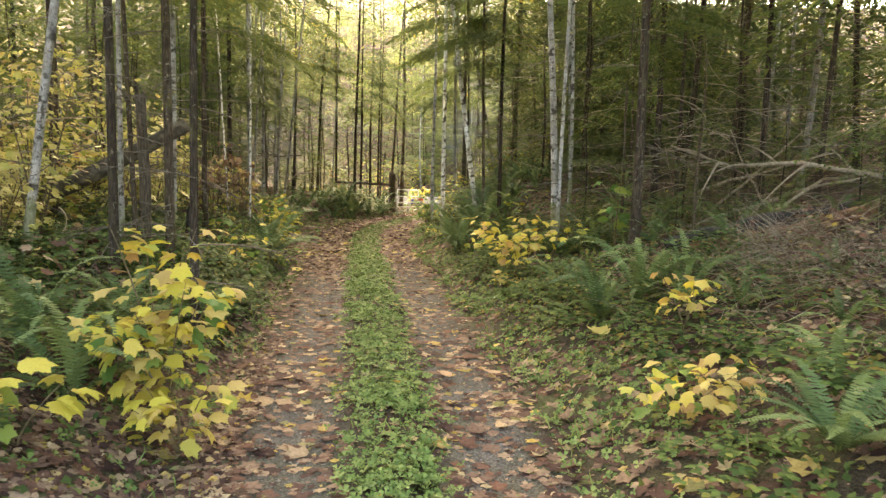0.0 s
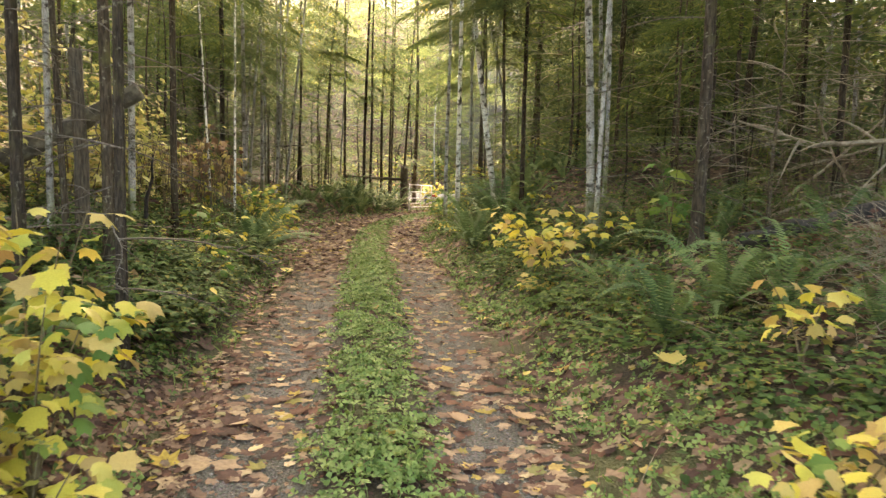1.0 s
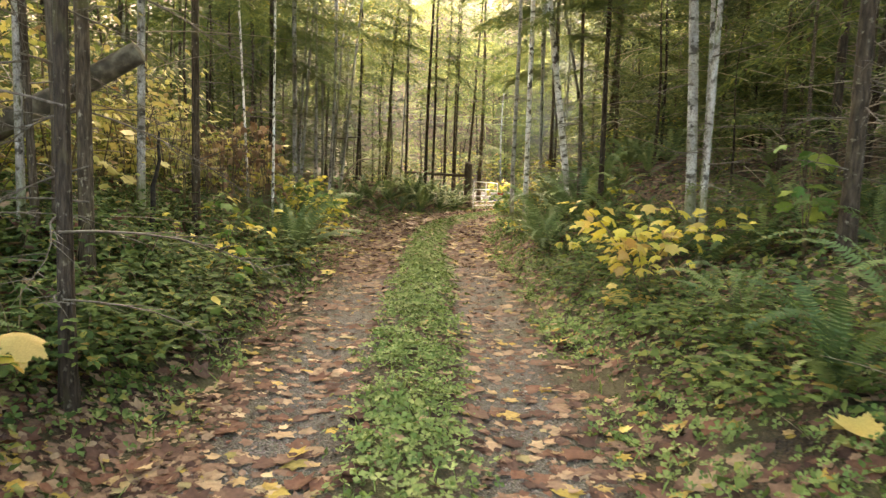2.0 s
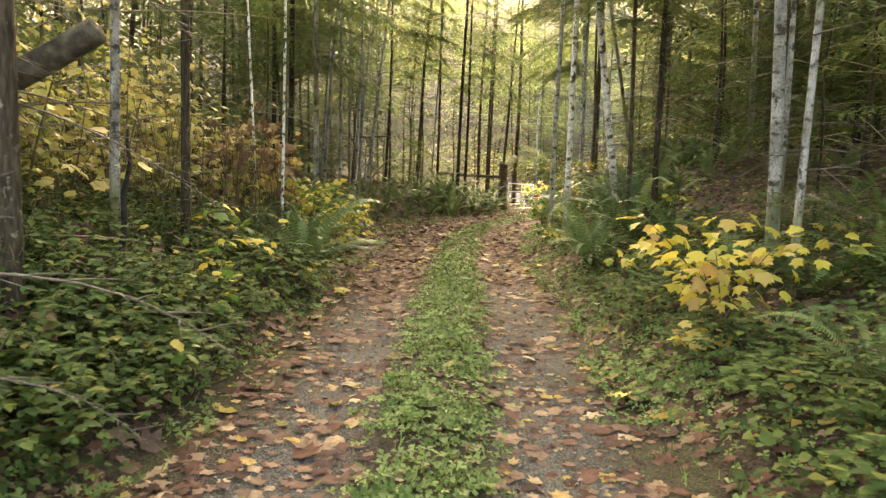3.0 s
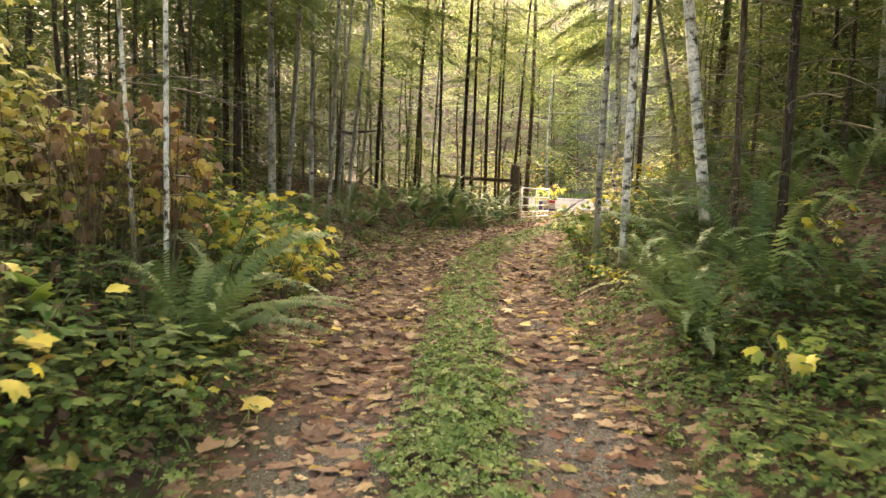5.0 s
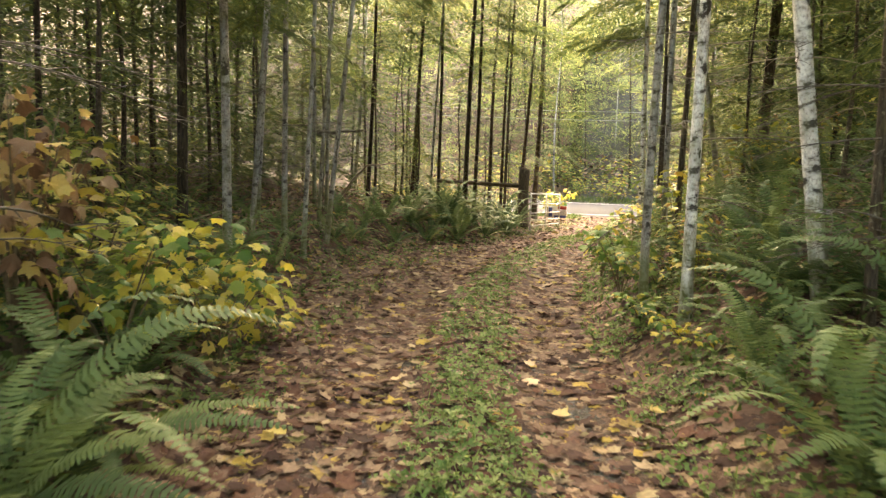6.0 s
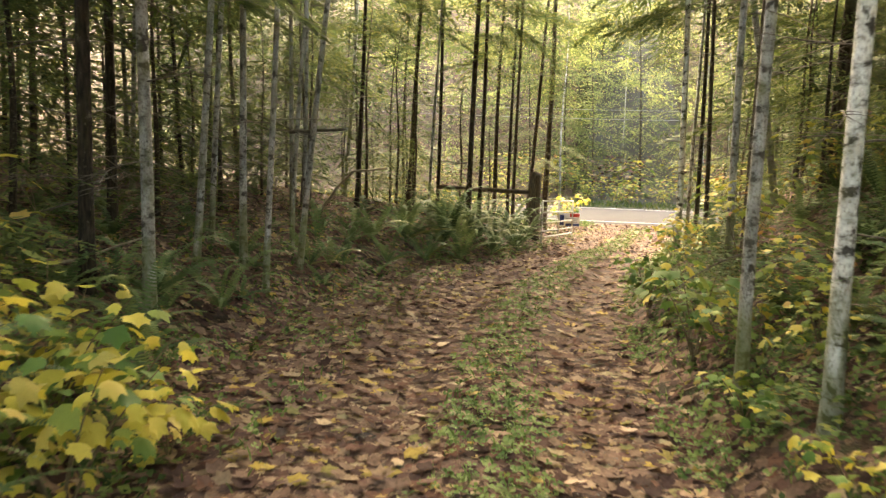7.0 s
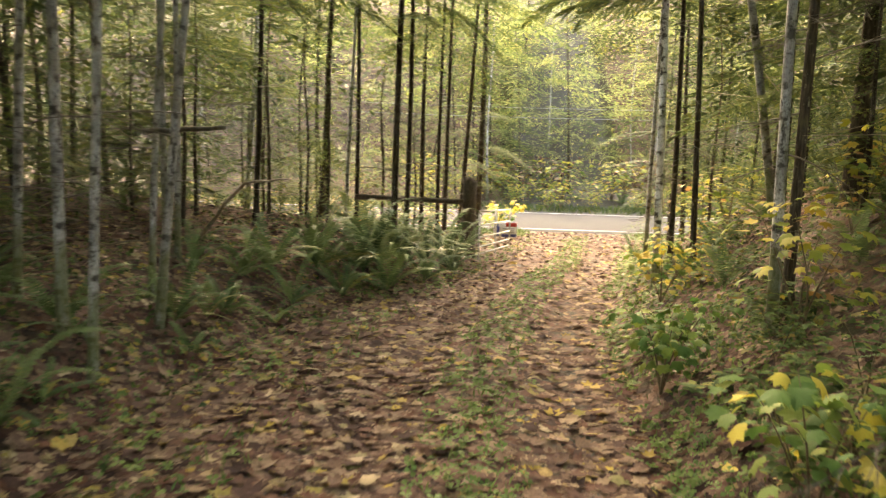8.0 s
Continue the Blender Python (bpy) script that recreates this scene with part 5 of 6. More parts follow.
bramble(-4.5, 15.3, 46, 2.0, "thicket of thin bare upright stems")
bramble(-4.9, 13.4, 22, 2.6, "thin bare upright stems under the trees")
bramble(5.0, 12.5, 40, 2.2, "tangle of thin bare stems")

# ---- gate, post, rail, sign ----
def build_gate():
    hinge, tip = Vector((-2.34, 36.35, -0.66)), Vector((-1.44, 40.0, -0.80))
    run = tip - hinge
    g = thing("field_gate", Matrix.Translation(hinge), "open white-grey tube gate swung back beside the lane", "gate")
    for z in (0.0, 0.16, 0.34, 0.58, 0.88, 1.22):
        part("rail", make("rail", *tube([(0, 0, z), (run.x, run.y, z + run.z)], (0.021, 0.021), 8), GALVANISED, True), g)
    for u in (0.0, 0.5, 1.0):
        p = run * u
        part("upright", make("upright", *tube([(p.x, p.y, -0.02 + p.z), (p.x, p.y, 1.25 + p.z)], (0.026, 0.026), 8), GALVANISED, True), g)
    foot = run * 0.98
    part("prop", make("prop", *tube([(foot.x, foot.y, float(land(tip.x, tip.y)) + 0.66 - 0.04), (foot.x, foot.y, 0.1 + foot.z)], (0.02, 0.02), 8), GALVANISED, True), g)
    for z in (0.12, 1.02):
        part("hinge", make("hinge", *tube([(-0.12, 0.02, z), (0.0, 0.0, z)], (0.018, 0.018), 6), GALVANISED), g)


def build_post():
    p = thing("gate_post", Matrix.Translation(at(-2.60, 36.35, -0.05)), "stout weathered wooden gate post with a ragged top", "post")
    top_z = 1.36 - float(land(-2.60, 36.35)) + 0.05
    h = np.array([0, 0.3, 0.9, 1.5, 0.97 * top_z, top_z])
    pts = np.stack([0.01 * np.sin(h * 3), 0.01 * np.cos(h * 2), h], -1)
    v, f = tube(pts, (0.20, 0.19, 0.185, 0.18, 0.175, 0.155), 14, 0.07)
    top = v[:, 2] > 0.93 * top_z
    v[top, 2] += rng.uniform(-0.08, 0.07, int(top.sum()))
    part("post", make("post", v, f, OLD_WOOD), p)
    r = thing("fence_rail", Matrix.Translation((0, 0, 0)), "dark weathered wooden fence rail joining the gate post", "rail")
    a, b = Vector((-2.76, 36.3, 0.80)), Vector((-5.3, 35.4, 0.88))
    part("beam", make("beam", *tube([a, (a + b) / 2, b], (0.075, 0.07, 0.075), 6, 0.06), OLD_WOOD), r)


def build_sign():
    s = thing("yard_sign", Matrix.Translation(at(-1.53, 41.2, -0.02)) @ Matrix.Rotation(radians(6), 4, "Z"), "small red white and blue yard sign on wire legs", "sign")
    board = part("panel", make("panel", *box(-0.36, 0.36, -0.004, 0.004, 0.20, 0.66), SIGN_WHITE), s)
    part("red_band", make("red_band", *box(0.02, 0.355, -0.0085, -0.0045, 0.53, 0.655), SIGN_RED), board)
    part("blue_band", make("blue_band", *box(-0.12, 0.355, -0.0085, -0.0045, 0.205, 0.30), SIGN_BLUE), board)
    part("blue_figure", make("blue_figure", *box(-0.33, -0.18, -0.0085, -0.0045, 0.23, 0.60), SIGN_BLUE), board)
    for z, w in ((0.47, 0.20), (0.41, 0.17), (0.355, 0.19)):
        part("text_bar", make("text_bar", *box(0.1 - w, 0.1 + w, -0.0085, -0.0045, z - 0.013, z + 0.013), GREY_BAR), board)
    for x in (-0.22, 0.22):
        part("leg", make("leg", *tube([(x, 0, -0.1), (x, 0, 0.22)], (0.006, 0.006), 6), GALVANISED), s)


build_gate()
build_post()
build_sign()
for z in (5.1, 4.6):
    s = np.linspace(-1, 1, 21)
    pts = np.stack([40 * s, 57 + 0 * s, z + 1.4 * s * s - 0.4], -1)
    tagged(new("power_line", make("power_line", *tube(pts, 0.007 + 0 * s, 5), WIRE)), "thin overhead power line along the road", "cable")


# ---- leaf litter, weeds, pebbles ----
def sample(count, y0, y1, d0, d1):
    y = rng.uniform(y0, y1, count)
    d = rng.uniform(d0, d1, count)
    return centre(y) + d, y, d


def lay(name, mat, templates, x, y, lift, size, tilt, label, category, spin=None):
    n = len(x)
    yaw = rng.uniform(0, 6.283, n) if spin is None else spin
    px, rx = slope_angles(x, y, yaw)
    p = np.stack([x, y, land(x, y) + lift], -1)
    v, f = scatter(templates, p, yaw, px + rng.normal(0, tilt, n), rx + rng.normal(0, tilt, n), size)
    tagged(new(name, make(name, v, f, mat)), label, category, kind="stuff")


def shed(curl, fold, twist):
    """A fallen leaf, simpler in outline and more or less curled."""
    rim = [(-90, 0.34), (-26, 0.46), (8, 0.31), (40, 0.57), (65, 0.35), (90, 0.60), (115, 0.35), (140, 0.57), (172, 0.31), (206, 0.46)]
    xy = [(0.0, 0.42)] + [(math.cos(radians(a)) * r, 0.42 + math.sin(radians(a)) * r) for a, r in rim]
    v = [(x, y - 0.42, -curl * (x * x + (y - 0.35) ** 2) + fold * abs(x) + twist * x * (y - 0.4)) for x, y in xy]
    return np.array(v), np.array([(0, 1 + i, 1 + (i + 1) % 10) for i in range(10)])


FALLEN = [shed(c, f, t) for c, f, t in ((0.05, 0.0, 0.03), (-0.05, 0.02, 0.05), (0.10, -0.02, -0.06), (0.0, 0.04, 0.02), (0.12, 0.0, 0.05), (0.03, -0.03, 0.0), (-0.45, 0.1, 0.25))]


PLAINER = [(np.array([(0, 0.05, c), (0.42, 0.3, 0), (0.36, 0.75, f), (0, 1.0, -0.05), (-0.36, 0.75, f), (-0.42, 0.3, 0)]) - (0, 0.42, 0), np.array([(0, 1, 2), (0, 2, 3), (0, 3, 4), (0, 4, 5)])) for c, f in ((0.05, 0.1), (-0.1, 0.15), (0.0, -0.12))]


def litter():
    x, y, d = sample(120000, -0.6, 46.0, -8.0, 6.0)
    a = np.abs(d)
    keep = np.where(a < 1.45, np.interp(y, [2, 7, 10, 13, 16, 18, 46], [1.0, 0.85, 0.55, 0.40, 0.6, 1.0, 1.0]), np.interp(a, [1.45, 2.2, 4, 7], [0.75, 0.62, 0.42, 0.3]))
    keep = np.where((d < 0) & (a < wide(y) + 0.6), np.maximum(keep, np.interp(y, [16, 19, 46], [0, 1.0, 1.0])), keep)
    keep = np.where((d < 0) & (a >= wide(y) + 0.6) & (y > 17) & (y < 34), 0.85, keep)
    keep = np.where(a < 0.36, np.interp(y, [2, 15, 18, 22, 46], [0.10, 0.2, 0.55, 0.9, 1.0]), keep)
    keep = np.where((d < -1.95) & (y > 7.5) & (y < 15.5), 0.15, keep)
    keep = np.where((d < -1.2) & (d > -4) & (y < 8), 1.3, keep)
    keep = np.where((d > 1.3) & (y < 8), np.maximum(keep, 0.8), keep)
    keep = keep * (0.85 + 0.45 * wave(x, y, 2.6, 0.7)) * np.where((a > 0.45) & (a < 1.15) & (wave(x, y, 3.4, 5.0) > 0.35), 0.45, 1.0)
    keep = np.where(y > 34, 0.6 * keep, keep)
    ok = rng.uniform(0, 1, len(x)) < keep
    x, y = x[ok], y[ok]
    n = len(x)
    size = np.clip(rng.lognormal(-2.24, 0.42, n), 0.04, 0.23) * np.where(y > 34, 1.25, 1.0)
    size = np.where((np.abs(x - centre(y)) > 3.0) & ((x > 0) | (y < 17)), 0.75 * size, size)
    near = (y < 33) & (np.abs(x - centre(y)) < np.where((y > 17) & (x < -3), 6.0, 3.1))
    for name, ok, shapes, text in (("leaf_litter", near, FALLEN, "brown and tan fallen maple leaves strewn over the lane"), ("bank_litter", ~near, PLAINER, "brown fallen leaves strewn under the trees")):
        lay(name, LITTER, shapes, x[ok], y[ok], rng.uniform(0.003, 0.013, int(ok.sum())), size[ok], 0.08, text, "fallen leaves")
    x, y, d = sample(24000, 14.8, 33.0, -3.1, 1.5)
    ok = (np.abs(d) > 0.42) & (d > -wide(y) - 0.5) & ~((d > 0.4) & (d < 1.2) & (wave(x, y, 2.3, 3.0) > -0.15)) & (rng.uniform(0, 1, len(x)) < 0.75 + 0.4 * wave(x, y, 2.9, 1.9))
    x, y = x[ok], y[ok]
    lay("leaf_litter", LITTER, FALLEN, x, y, rng.uniform(0.006, 0.016, len(x)), np.clip(rng.lognormal(-2.2, 0.34, len(x)), 0.05, 0.22), 0.08, "brown and tan fallen maple leaves strewn over the lane", "fallen leaves")
    x, y, d = sample(6200, 16.0, 33.0, -6.2, 1.4)
    ok = (np.abs(d) > 0.5) & (d < 0.3) | (rng.uniform(0, 1, len(x)) < 0.3)
    x, y = x[ok], y[ok]
    lay("curled_leaves", LITTER, FALLEN, x, y, rng.uniform(0.015, 0.05, len(x)), rng.uniform(0.08, 0.17, len(x)), 0.2, "loose curled maple leaves lying on the litter", "fallen leaves")
    x, y, d = sample(7000, 2.5, 9.0, -3.6, -1.2)
    lay("leaf_crumbs", LITTER, PLAINER, x, y, rng.uniform(0.003, 0.02, len(x)), rng.uniform(0.03, 0.09, len(x)), 0.2, "small broken bits of fallen leaves", "fallen leaves")
    x, y, d = sample(5000, -9.0, 0.0, -8.0, 7.0)
    lay("bank_litter", LITTER, PLAINER, x, y, rng.uniform(0.004, 0.02, len(x)), rng.uniform(0.06, 0.14, len(x)), 0.14, "brown fallen leaves strewn under the trees", "fallen leaves")
    y = rng.uniform(0, 44, 9000)
    x = centre(y) + rng.choice((-1.0, 1.0), 9000) * rng.uniform(6.0, 15.0, 9000)
    u, v, d = sample(2600, 4.5, 12.5, 3.0, 8.0)
    x, y = np.append(x, u), np.append(y, v)
    lay("bank_litter", LITTER, PLAINER, x, y, rng.uniform(0.004, 0.02, len(x)), rng.uniform(0.07, 0.16, len(x)), 0.14, "brown fallen leaves strewn under the trees", "fallen leaves")
    x, y, d = sample(520, 7.0, 15.5, -4.6, -2.0)
    lay("caught_leaves", LITTER, FALLEN, x, y, rng.uniform(0.12, 0.5, len(x)) * np.clip(np.abs(d) - 1.7, 0.1, 1.0), rng.uniform(0.09, 0.19, len(x)), 0.4, "brown maple leaves caught in the brambles", "fallen leaves")
    x, y, d = sample(4200, 3, 22, -1.6, 1.5)
    lay("leaf_crumbs", LITTER, PLAINER, x, y, rng.uniform(0.004, 0.012, len(x)), rng.uniform(0.025, 0.06, len(x)), 0.15, "small broken bits of fallen leaves", "fallen leaves")


def weeds():
    x, y, d = sample(40000, -5, 44, -0.62, 0.62)
    dense = np.exp(-(np.abs(d + 0.05 * wave(x, y, 2.0)) / 0.40) ** 4) * np.interp(y, [2, 15, 18, 24, 36, 44], [1, 1, 0.52, 0.27, 0.15, 0.08]) * np.clip(0.85 + 0.75 * wave(x, y, 3.3, 1.3), 0.08, 1)
    ok = rng.uniform(0, 1, len(x)) < dense
    x, y = x[ok], y[ok]
    lay("clover_strip", CLOVER, [trefoil(0.2), trefoil(0.35), trefoil(0.1)], x, y, rng.uniform(0.015, 0.085, len(x)), rng.uniform(0.040, 0.085, len(x)), 0.28, "low green clover growing between the wheel tracks", "weeds")
    for name, a, b in (("east", 1.15, 2.7), ("west", -3.2, -1.35)):
        x, y, d = sample(33000, -4, 40, a, b)
        dense = np.clip(0.55 + 0.9 * wave(x, y, 2.2, 4.0 + a), 0, 1) * np.clip((np.abs(d) - min(abs(a), abs(b))) / 0.3, 0, 1)
        dense *= np.interp(y, [2, 7, 8.5, 16, 19, 40], [0.2, 0.25, 0.5, 0.45, 0.25, 0.2]) if a < 0 else np.interp(y, [2, 9, 11, 18, 22, 40], [0.55, 0.6, 1.0, 0.8, 0.7, 0.5])
        ok = rng.uniform(0, 1, len(x)) < dense * 0.8
        x, y = x[ok], y[ok]
        lay("verge_weeds", CLOVER, [trefoil(0.2), trefoil(0.35), trefoil(0.1)], x, y, rng.uniform(0.01, 0.10, len(x)), rng.uniform(0.035, 0.085, len(x)), 0.35, "low green weeds along the edge of the lane", "weeds")
    herbs = [oval(0.34, 0.3), oval(0.42, 0.5), oval(0.28, 0.2)]
    for n, y0, y1, d0, d1, tall in ((15000, 3, 42, -8.0, 7.0, 0.22), (9500, 7.0, 16.0, -5.0, -1.75, 0.42), (5200, 9.0, 21.5, 1.65, 3.6, 0.36), (2600, 15.5, 20.5, -3.6, -2.0, 0.3), (800, 3.0, 8.0, -3.6, -1.9, 0.2), (2400, 3.0, 9.5, 1.6, 3.4, 0.2), (4200, 20.0, 31.0, 1.5, 3.4, 0.32), (3000, 19.0, 31.5, -5.2, -2.3, 0.3), (4200, 17.0, 32.0, 2.6, 6.5, 0.35), (3400, 8.5, 15.5, 3.4, 7.5, 0.3), (900, 4.0, 8.5, 3.4, 6.5, 0.2), (4200, 18.0, 34.0, -7.5, -3.0, 0.22), (6000, 8.0, 15.5, -4.6, -1.9, 0.34)):
        x, y, d = sample(n, y0, y1, d0, d1)
        dense = np.clip(0.6 + 0.8 * wave(x, y, 1.9, 2.2), 0.12, 1) * np.clip((np.abs(d) - 1.55) / 0.4, 0, 1)
        if n == 15000:
            dense *= np.where((d < 0) & (y > 18), 0.3, 1.0)
        ok = rng.uniform(0, 1, len(x)) < dense
        x, y = x[ok], y[ok]
        rise = tall * (0.65 + 0.5 * wave(x, y, 3.7, 0.4)) * rng.uniform(0.05, 1, len(x)) ** 0.8
        lay("bank_herbs", HERB, herbs, x, y, np.maximum(rise, 0.02), rng.uniform(0.045, 0.10, len(x)), 0.38, "leafy green undergrowth on the banks", "undergrowth")
    x, y, d = sample(5200, 3, 44, -1.9, 1.8)
    blade = (np.array([(-0.03, 0, 0), (0.03, 0, 0), (0.02, 0.1, 0.55), (0.0, 0.4, 1.0)]), np.array([(0, 1, 2), (0, 2, 3)]))
    ok = (np.abs(d) < 0.4) | (np.abs(d) > 1.4)
    x, y = x[ok], y[ok]
    lay("grass_blades", CLOVER, [blade], x, y, 0.0 * x, rng.uniform(0.05, 0.14, len(x)), 0.25, "sparse green grass blades", "grass")
    x, y = rng.uniform(-30, 30, 9000), rng.uniform(55.0, 58.2, 9000)
    lay("roadside_grass", HERB, [blade], x, y, 0.0 * x, rng.uniform(0.15, 0.4, len(x)), 0.3, "rough grass on the far road shoulder", "grass")
    x, y = rng.uniform(-4, 6, 3500), rng.uniform(43.6, 46.0, 3500)
    ok = np.abs(x - centre(y)) > 1.8
    lay("shoulder_grass", CLOVER, [blade], x[ok], y[ok], 0.0 * x[ok], rng.uniform(0.06, 0.2, int(ok.sum())), 0.3, "short sunlit grass on the near road shoulder", "grass")


def pebbles():
    x, y, d = sample(16000, 3, 30, -1.35, 1.35)
    ok = (np.abs(d) > 0.4) & (rng.uniform(0, 1, len(x)) < np.interp(y, [3, 16, 22, 30], [1, 0.8, 0.5, 0.3]))
    x, y = x[ok], y[ok]
    o = np.array([(1, 0, 0), (0, 0.8, 0.1), (-0.9, 0.1, 0), (0, -0.8, 0), (0.1, 0, 0.55)], float)
    f = np.array([(0, 1, 4), (1, 2, 4), (2, 3, 4), (3, 0, 4)])
    lay("gravel", PEBBLE, [(o, f)], x, y, 0.002 + 0 * x, np.clip(rng.lognormal(-4.6, 0.45, len(x)), 0.004, 0.028), 0.3, "small grey stones in the wheel tracks", "gravel")


def over_wood(n, d0, d1, h0, h1, y0, y1):
    y = rng.uniform(y0, y1, n)
    side = np.where(rng.uniform(0, 1, n) < 0.5, -1.0, 1.0)
    return centre(y) + side * (d0 + (d1 - d0) * rng.uniform(0, 1, n) ** 1.2), y, rng.uniform(h0, h1, n)


def thinned(west, east, x, y, h):
    """Fewer boughs over the western wood and to the south-east, to let more light in."""
    d = x - centre(y)
    part_open = np.where(d < 0, west, east)
    ok = rng.uniform(0, 1, len(x)) < np.where((d < 0) & (y > 6) | (d > 0) & (y < 25), part_open, 1.0)
    return x[ok], y[ok], h[ok]


def masses(name, label, x, y, h, small, large, level=1, mat=NEEDLES):
    vs, fs, o = [], [], 0
    for i in range(len(x)):
        a, b = SPRAYS[level][i % 3]
        m = turns(rng.uniform(0, 6.283, 1), rng.uniform(-0.4, 0.4, 1), rng.uniform(-0.3, 0.3, 1))[0]
        vs.append((a * rng.uniform(small, large)) @ m.T + (x[i], y[i], h[i] + max(0.0, float(land(x[i], y[i])) - 1))), fs.append(b + o)
        o += len(a)
    tagged(new(name, make(name, np.concatenate(vs), np.concatenate(fs), mat)), label, "foliage", kind="stuff")


def far_woods():
    """Boughs and leaves deep in the wood and behind the road."""
    n = 2400
    pick = rng.uniform(0, 1, n) + 0.16
    y = np.where(pick < 0.36, rng.uniform(68, 104, n), rng.uniform(4, 58, n))
    side = rng.choice((-1.0, 1.0), n)
    x = np.where(pick < 0.36, rng.uniform(-42, 50, n), centre(y) + side * rng.uniform(8.5, 27, n))
    h = rng.uniform(0, 1, n) ** 1.25 * 8.5 + 0.4
    ok = ~((y > 43) & (y < 59))
    x, y, h = x[ok], y[ok], h[ok]
    vs, fs, o = [], [], 0
    for i in range(len(x)):
        a, b = SPRAYS[1][i % 3]
        m = turns(rng.uniform(0, 6.283, 1), rng.uniform(-0.4, 0.4, 1), rng.uniform(-0.3, 0.3, 1))[0]
        vs.append((a * rng.uniform(2.0, 3.8) * (1.5 if y[i] > 78 else 1.0)) @ m.T + (x[i], y[i], float(land(x[i], y[i])) + h[i])), fs.append(b + o)
        o += len(a)
    tagged(new("distant_boughs", make("distant_boughs", np.concatenate(vs), np.concatenate(fs), NEEDLES)), "massed fir boughs deep in the wood", "foliage", kind="stuff")
    # Overhead boughs, mostly out of view, added to dim lane and wood.
    masses("canopy_boughs", "high fir boughs added over the wood to block skylight", *thinned(0.25, 0.15, *over_wood(1050, 4.0, 23.0, 6.5, 14.0, 4, 43)), 2.4, 4.0)
    x, y, h = over_wood(340, 0.0, 6.0, 9.0, 15.0, 5, 36)
    masses("canopy_boughs", "fir boughs added high above the lane to block skylight", x, y, h, 3.0, 4.6)
    x, y, h = over_wood(230, 0.0, 11.0, 8.0, 14.0, -8, 15)
    masses("canopy_boughs", "fir boughs added high above the lane to block skylight", x, y, h, 3.0, 4.6)
    # Darker boughs added to cut the light on the eastern bank.
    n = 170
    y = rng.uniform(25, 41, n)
    masses("canopy_boughs", "shade-coloured fir boughs added high over the eastern bank", centre(y) + rng.uniform(3.4, 11.0, n), y, rng.uniform(6.5, 13.0, n), 2.2, 3.6, 1, SHADE_TINTED_NEEDLES)
    # Boughs added to keep sun off the eastern bank and darken the view's right.
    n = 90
    masses("edge_boughs", "loose fir boughs added at the edge of the wood", rng.uniform(2.4, 7.0, n), rng.uniform(36, 44.5, n), rng.uniform(4.0, 12.0, n), 1.8, 3.0, 1, SHADE_TINTED_NEEDLES)
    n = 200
    masses("edge_boughs", "loose fir boughs added at the edge of the wood", rng.uniform(4.2, 14.0, n), rng.uniform(30, 45, n), rng.uniform(1.0, 9.0, n), 1.8, 3.2, 1, SHADE_TINTED_NEEDLES)
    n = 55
    masses("edge_boughs", "loose fir boughs added at the edge of the wood", rng.uniform(0.8, 3.4, n), rng.uniform(34, 40, n), rng.uniform(5.2, 9.8, n), 1.5, 2.4, 0, SHADE_TINTED_NEEDLES)
    # Drooping boughs of the trees that stand back from the lane.
    x, y, h = over_wood(760, 5.6, 11.5, 1.6, 8.5, 8, 46)
    ok = ((h > 3.2) | (np.abs(x - centre(y)) > 7.0)) & ((y < 27) | (h > 4.5) | (x > 0)) & ((y > 14) | (h > 4.0))
    masses("hanging_boughs", "drooping green fir boughs among the trunks", x[ok], y[ok], h[ok], 1.5, 2.8, 0)
    n = 55
    masses("hanging_boughs", "soft green fir boughs hanging among the alders", rng.uniform(-8.6, -5.4, n), rng.uniform(19.5, 33, n), rng.uniform(3.0, 6.6, n), 1.2, 2.2, 0)
    n = 24
    masses("hanging_boughs", "soft green fir boughs hanging among the trunks", rng.uniform(3.2, 7.5, n), rng.uniform(12, 22, n), rng.uniform(3.2, 6.2, n), 1.2, 2.2, 0)
    # Loose boughs added to darken the view's upper corners, except those across the road.
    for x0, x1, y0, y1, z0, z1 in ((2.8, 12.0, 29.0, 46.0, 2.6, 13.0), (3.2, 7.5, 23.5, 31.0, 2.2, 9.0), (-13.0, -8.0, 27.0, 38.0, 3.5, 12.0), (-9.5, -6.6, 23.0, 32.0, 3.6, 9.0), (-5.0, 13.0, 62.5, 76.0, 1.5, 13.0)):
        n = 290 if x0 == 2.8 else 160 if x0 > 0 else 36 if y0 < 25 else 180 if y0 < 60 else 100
        masses("edge_boughs", "loose fir boughs added at the edge of the wood", rng.uniform(x0, x1, n), rng.uniform(y0, y1, n), rng.uniform(z0, z1, n), 1.8, 3.2, 1, SHADE_TINTED_NEEDLES if 0 < x0 and y0 < 60 else SUN_TINTED_NEEDLES if y0 > 60 else NEEDLES)
    # Boughs across the road carry painted sunlight in their needle colour.
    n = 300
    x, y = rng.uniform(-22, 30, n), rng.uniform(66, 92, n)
    masses("deep_boughs", "fir boughs of the wood across the road", x, y, rng.uniform(0.5, 15, n), 3.2, 5.0, 1, SUN_TINTED_NEEDLES)
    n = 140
    masses("deep_boughs", "fir boughs of the wood across the road", rng.uniform(-5, 19, n), rng.uniform(69, 90, n), rng.uniform(0.3, 7, n), 2.4, 3.8, 1, SUN_TINTED_NEEDLES)
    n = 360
    masses("sunlit_boughs", "pale fir boughs across the road, sunlight put into their colour", rng.uniform(-14, 24, n), rng.uniform(61, 73, n), rng.uniform(0, 1, n) ** 0.8 * 13 + 0.6, 1.4, 2.6, 0, SUN_TINTED_NEEDLES)
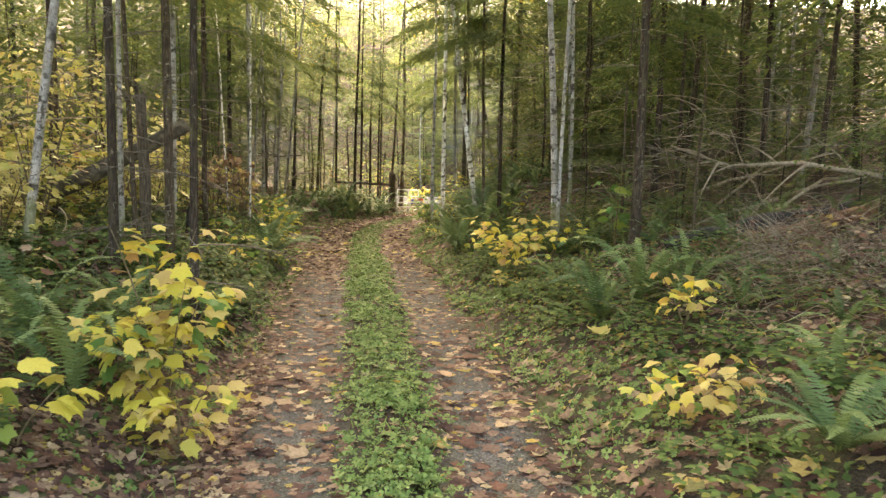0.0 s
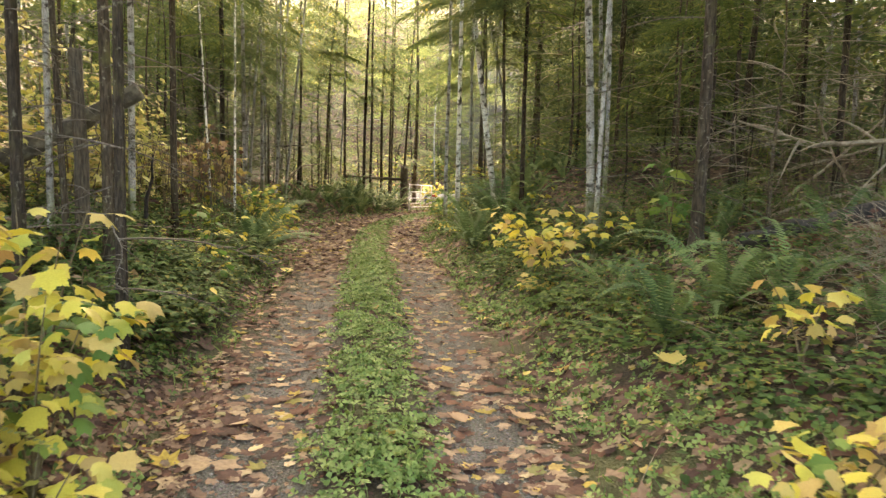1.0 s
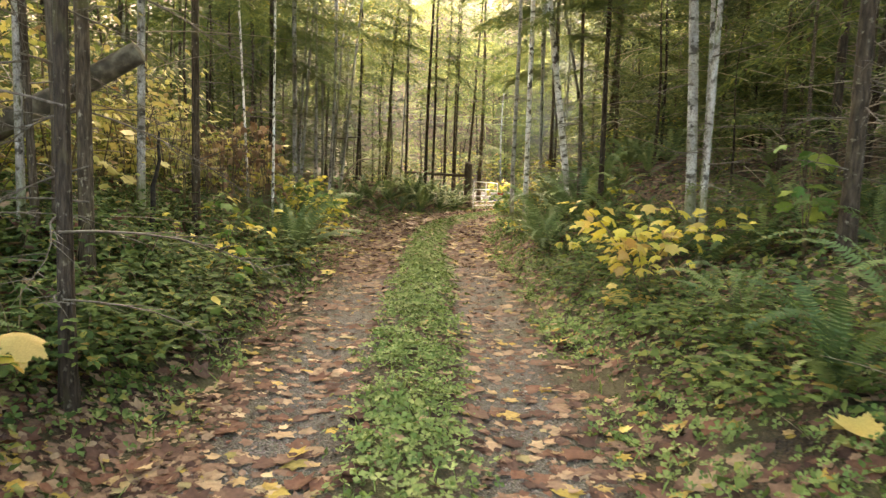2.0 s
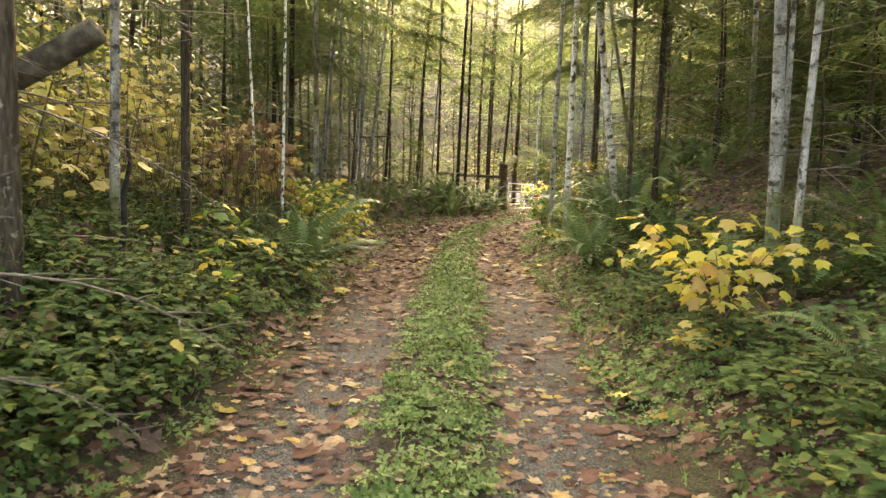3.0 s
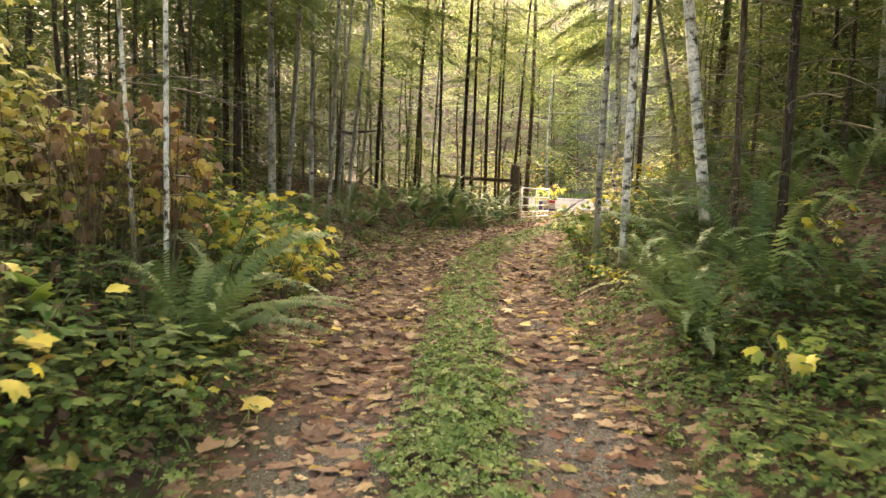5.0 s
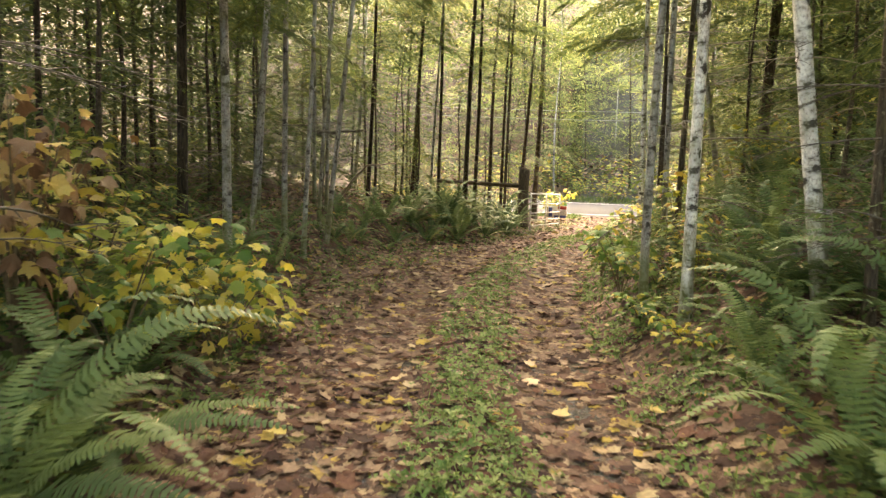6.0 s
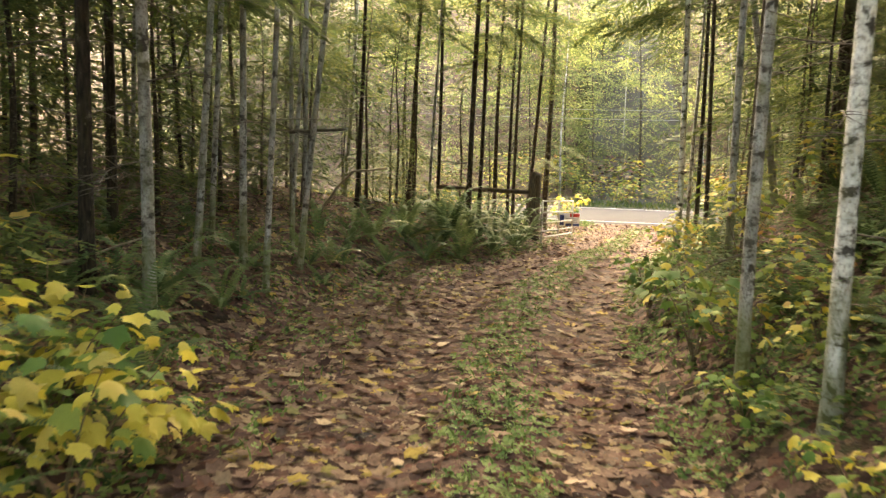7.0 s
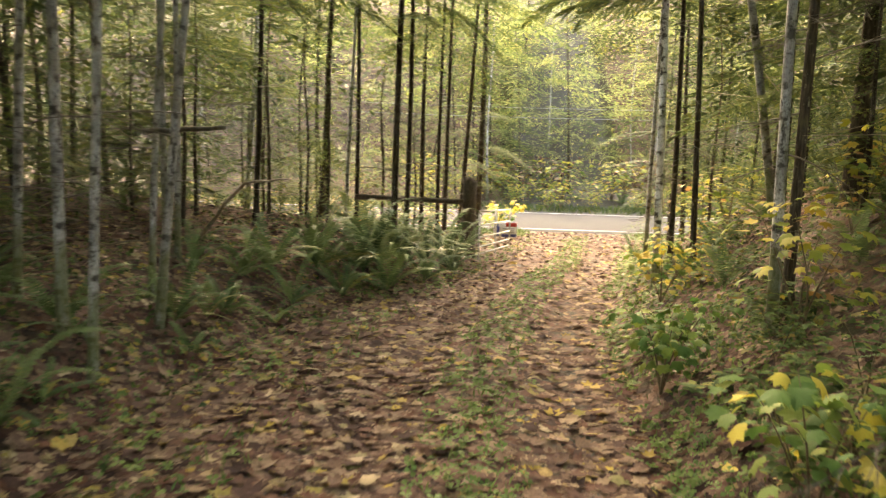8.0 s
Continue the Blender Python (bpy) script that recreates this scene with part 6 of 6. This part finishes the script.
    # Thick masses at some distance from the lane; the northern ones have shade painted in.
    x, y, h = thinned(1.0, 0.55, *over_wood(360, 12.0, 36.0, 0.5, 13.0, 0, 22))
    masses("deep_boughs", "fir boughs deep in the old wood", x, y, h, 4.4, 6.4)
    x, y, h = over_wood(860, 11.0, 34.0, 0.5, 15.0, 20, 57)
    masses("deep_boughs", "fir boughs deep in the wood, shade put into their colour", x, y, h, 4.4, 6.4, 1, SHADE_TINTED_NEEDLES)
    n = 85000
    pick = rng.uniform(0, 1, n)
    y = np.where(pick < 0.36, rng.uniform(58.5, 80, n), rng.uniform(-6, 58, n))
    side = rng.choice((-1.0, 1.0), n)
    x = np.where(pick < 0.36, rng.uniform(-45, 50, n), centre(y) + side * rng.uniform(8.0, 30, n))
    h = rng.uniform(0, 1, n) ** 2.0 * 11
    lump = wave(x, y, 0.55, 3.0) + 0.7 * wave(x + h, h * 1.3, 0.9, 1.0)
    ok = (rng.uniform(0, 1, n) < np.clip(0.55 + 0.7 * lump, 0.02, 1)) & ~((y > 43) & (y < 58)) & ~((x > 3) & (y > 24) & (y < 58) & (rng.uniform(0, 1, n) < 0.75))
    x, y, h = x[ok], y[ok], h[ok]
    m = len(x)
    k = 9000
    hx, hy, hh = rng.uniform(-9, 19, k), rng.uniform(59.5, 78, k), rng.uniform(0, 1, k) ** 1.2 * 14
    keep = rng.uniform(0, 1, k) < np.clip(0.55 + 0.7 * (wave(hx, hy, 0.6, 5.0) + 0.6 * wave(hx + hh, hh, 0.8, 2.0)), 0.05, 1)
    x, y, h = np.append(x, hx[keep]), np.append(y, hy[keep]), np.append(h, hh[keep])
    m = len(x)
    leaf = (np.array([(0, 0, 0), (0.3, 0.45, 0.05), (0, 1, -0.15), (-0.3, 0.45, 0.05)]), np.array([(0, 1, 2), (0, 2, 3)]))
    p = np.stack([x, y, land(x, y) + h], -1)
    v, f = scatter([leaf], p, rng.uniform(0, 6.283, m), rng.uniform(-1.2, 0.6, m), rng.uniform(-0.7, 0.7, m), rng.uniform(0.05, 0.12, m))
    tagged(new("distant_foliage", make("distant_foliage", v, f, FAR_LEAF)), "massed green and yellow foliage deep in the wood", "foliage", kind="stuff")
    # Leaves behind the open road, with the sunlight put into their colour.
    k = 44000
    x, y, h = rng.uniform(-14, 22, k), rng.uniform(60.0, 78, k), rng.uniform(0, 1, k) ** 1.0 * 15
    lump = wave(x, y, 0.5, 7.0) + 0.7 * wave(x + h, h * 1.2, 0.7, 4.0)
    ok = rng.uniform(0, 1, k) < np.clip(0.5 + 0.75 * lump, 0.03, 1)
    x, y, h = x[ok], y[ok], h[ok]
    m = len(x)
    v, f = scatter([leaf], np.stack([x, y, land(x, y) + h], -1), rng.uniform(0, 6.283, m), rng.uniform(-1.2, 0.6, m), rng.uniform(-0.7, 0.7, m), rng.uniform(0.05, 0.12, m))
    tagged(new("sunlit_foliage", make("sunlit_foliage", v, f, SUN_TINTED_LEAF)), "yellow-green leaves across the road, sunlight put into their colour", "foliage", kind="stuff")


litter()
weeds()
pebbles()
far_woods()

# Single pale leaves that lie on top of the rest.
PALE = [make("fallen_leaf", *maple(True, c, f, t), PALE_FALLEN) for c, f, t in ((0.3, 0.15, 0.1), (-0.5, 0.0, 0.3), (-0.3, 0.3, -0.2))]
spots = [(0.65, 7.72, 0.30), (1.82, 7.85, 0.36), (0.10, 7.79, 0.24), (-1.55, 7.41, 0.28), (0.26, 11.1, 0.26), (-0.46, 12.25, 0.24), (-2.95, 13.84, 0.26), (-1.67, 19.72, 0.22), (-3.07, 17.12, 0.22), (-0.55, 18.32, 0.22), (-3.02, 22.92, 0.2), (-1.58, 23.9, 0.2), (-1.45, 19.0, 0.22), (-1.3, 18.1, 0.2), (-2.9, 14.9, 0.34), (-1.1, 20.8, 0.2)]
for k in range(70):
    y = rng.uniform(4, 36)
    spots.append((float(centre(y)) + rng.uniform(-2.2, 1.8), y, rng.uniform(0.10, 0.17)))
for x, y, size in spots:
    leaf = new("fallen_leaf", PALE[rng.integers(0, 3)])
    leaf.matrix_basis = Matrix.Translation(at(x, y, 0.045)) @ Matrix.Rotation(rng.uniform(0, 6.283), 4, "Z") @ Matrix.Rotation(rng.normal(0, 0.12), 4, "X") @ Matrix.Rotation(rng.normal(0, 0.12), 4, "Y") @ Matrix.Scale(0.8 * size, 4)
    tagged(leaf, "pale tan maple leaf lying on the lane", "leaf", "pale leaves on the lane")
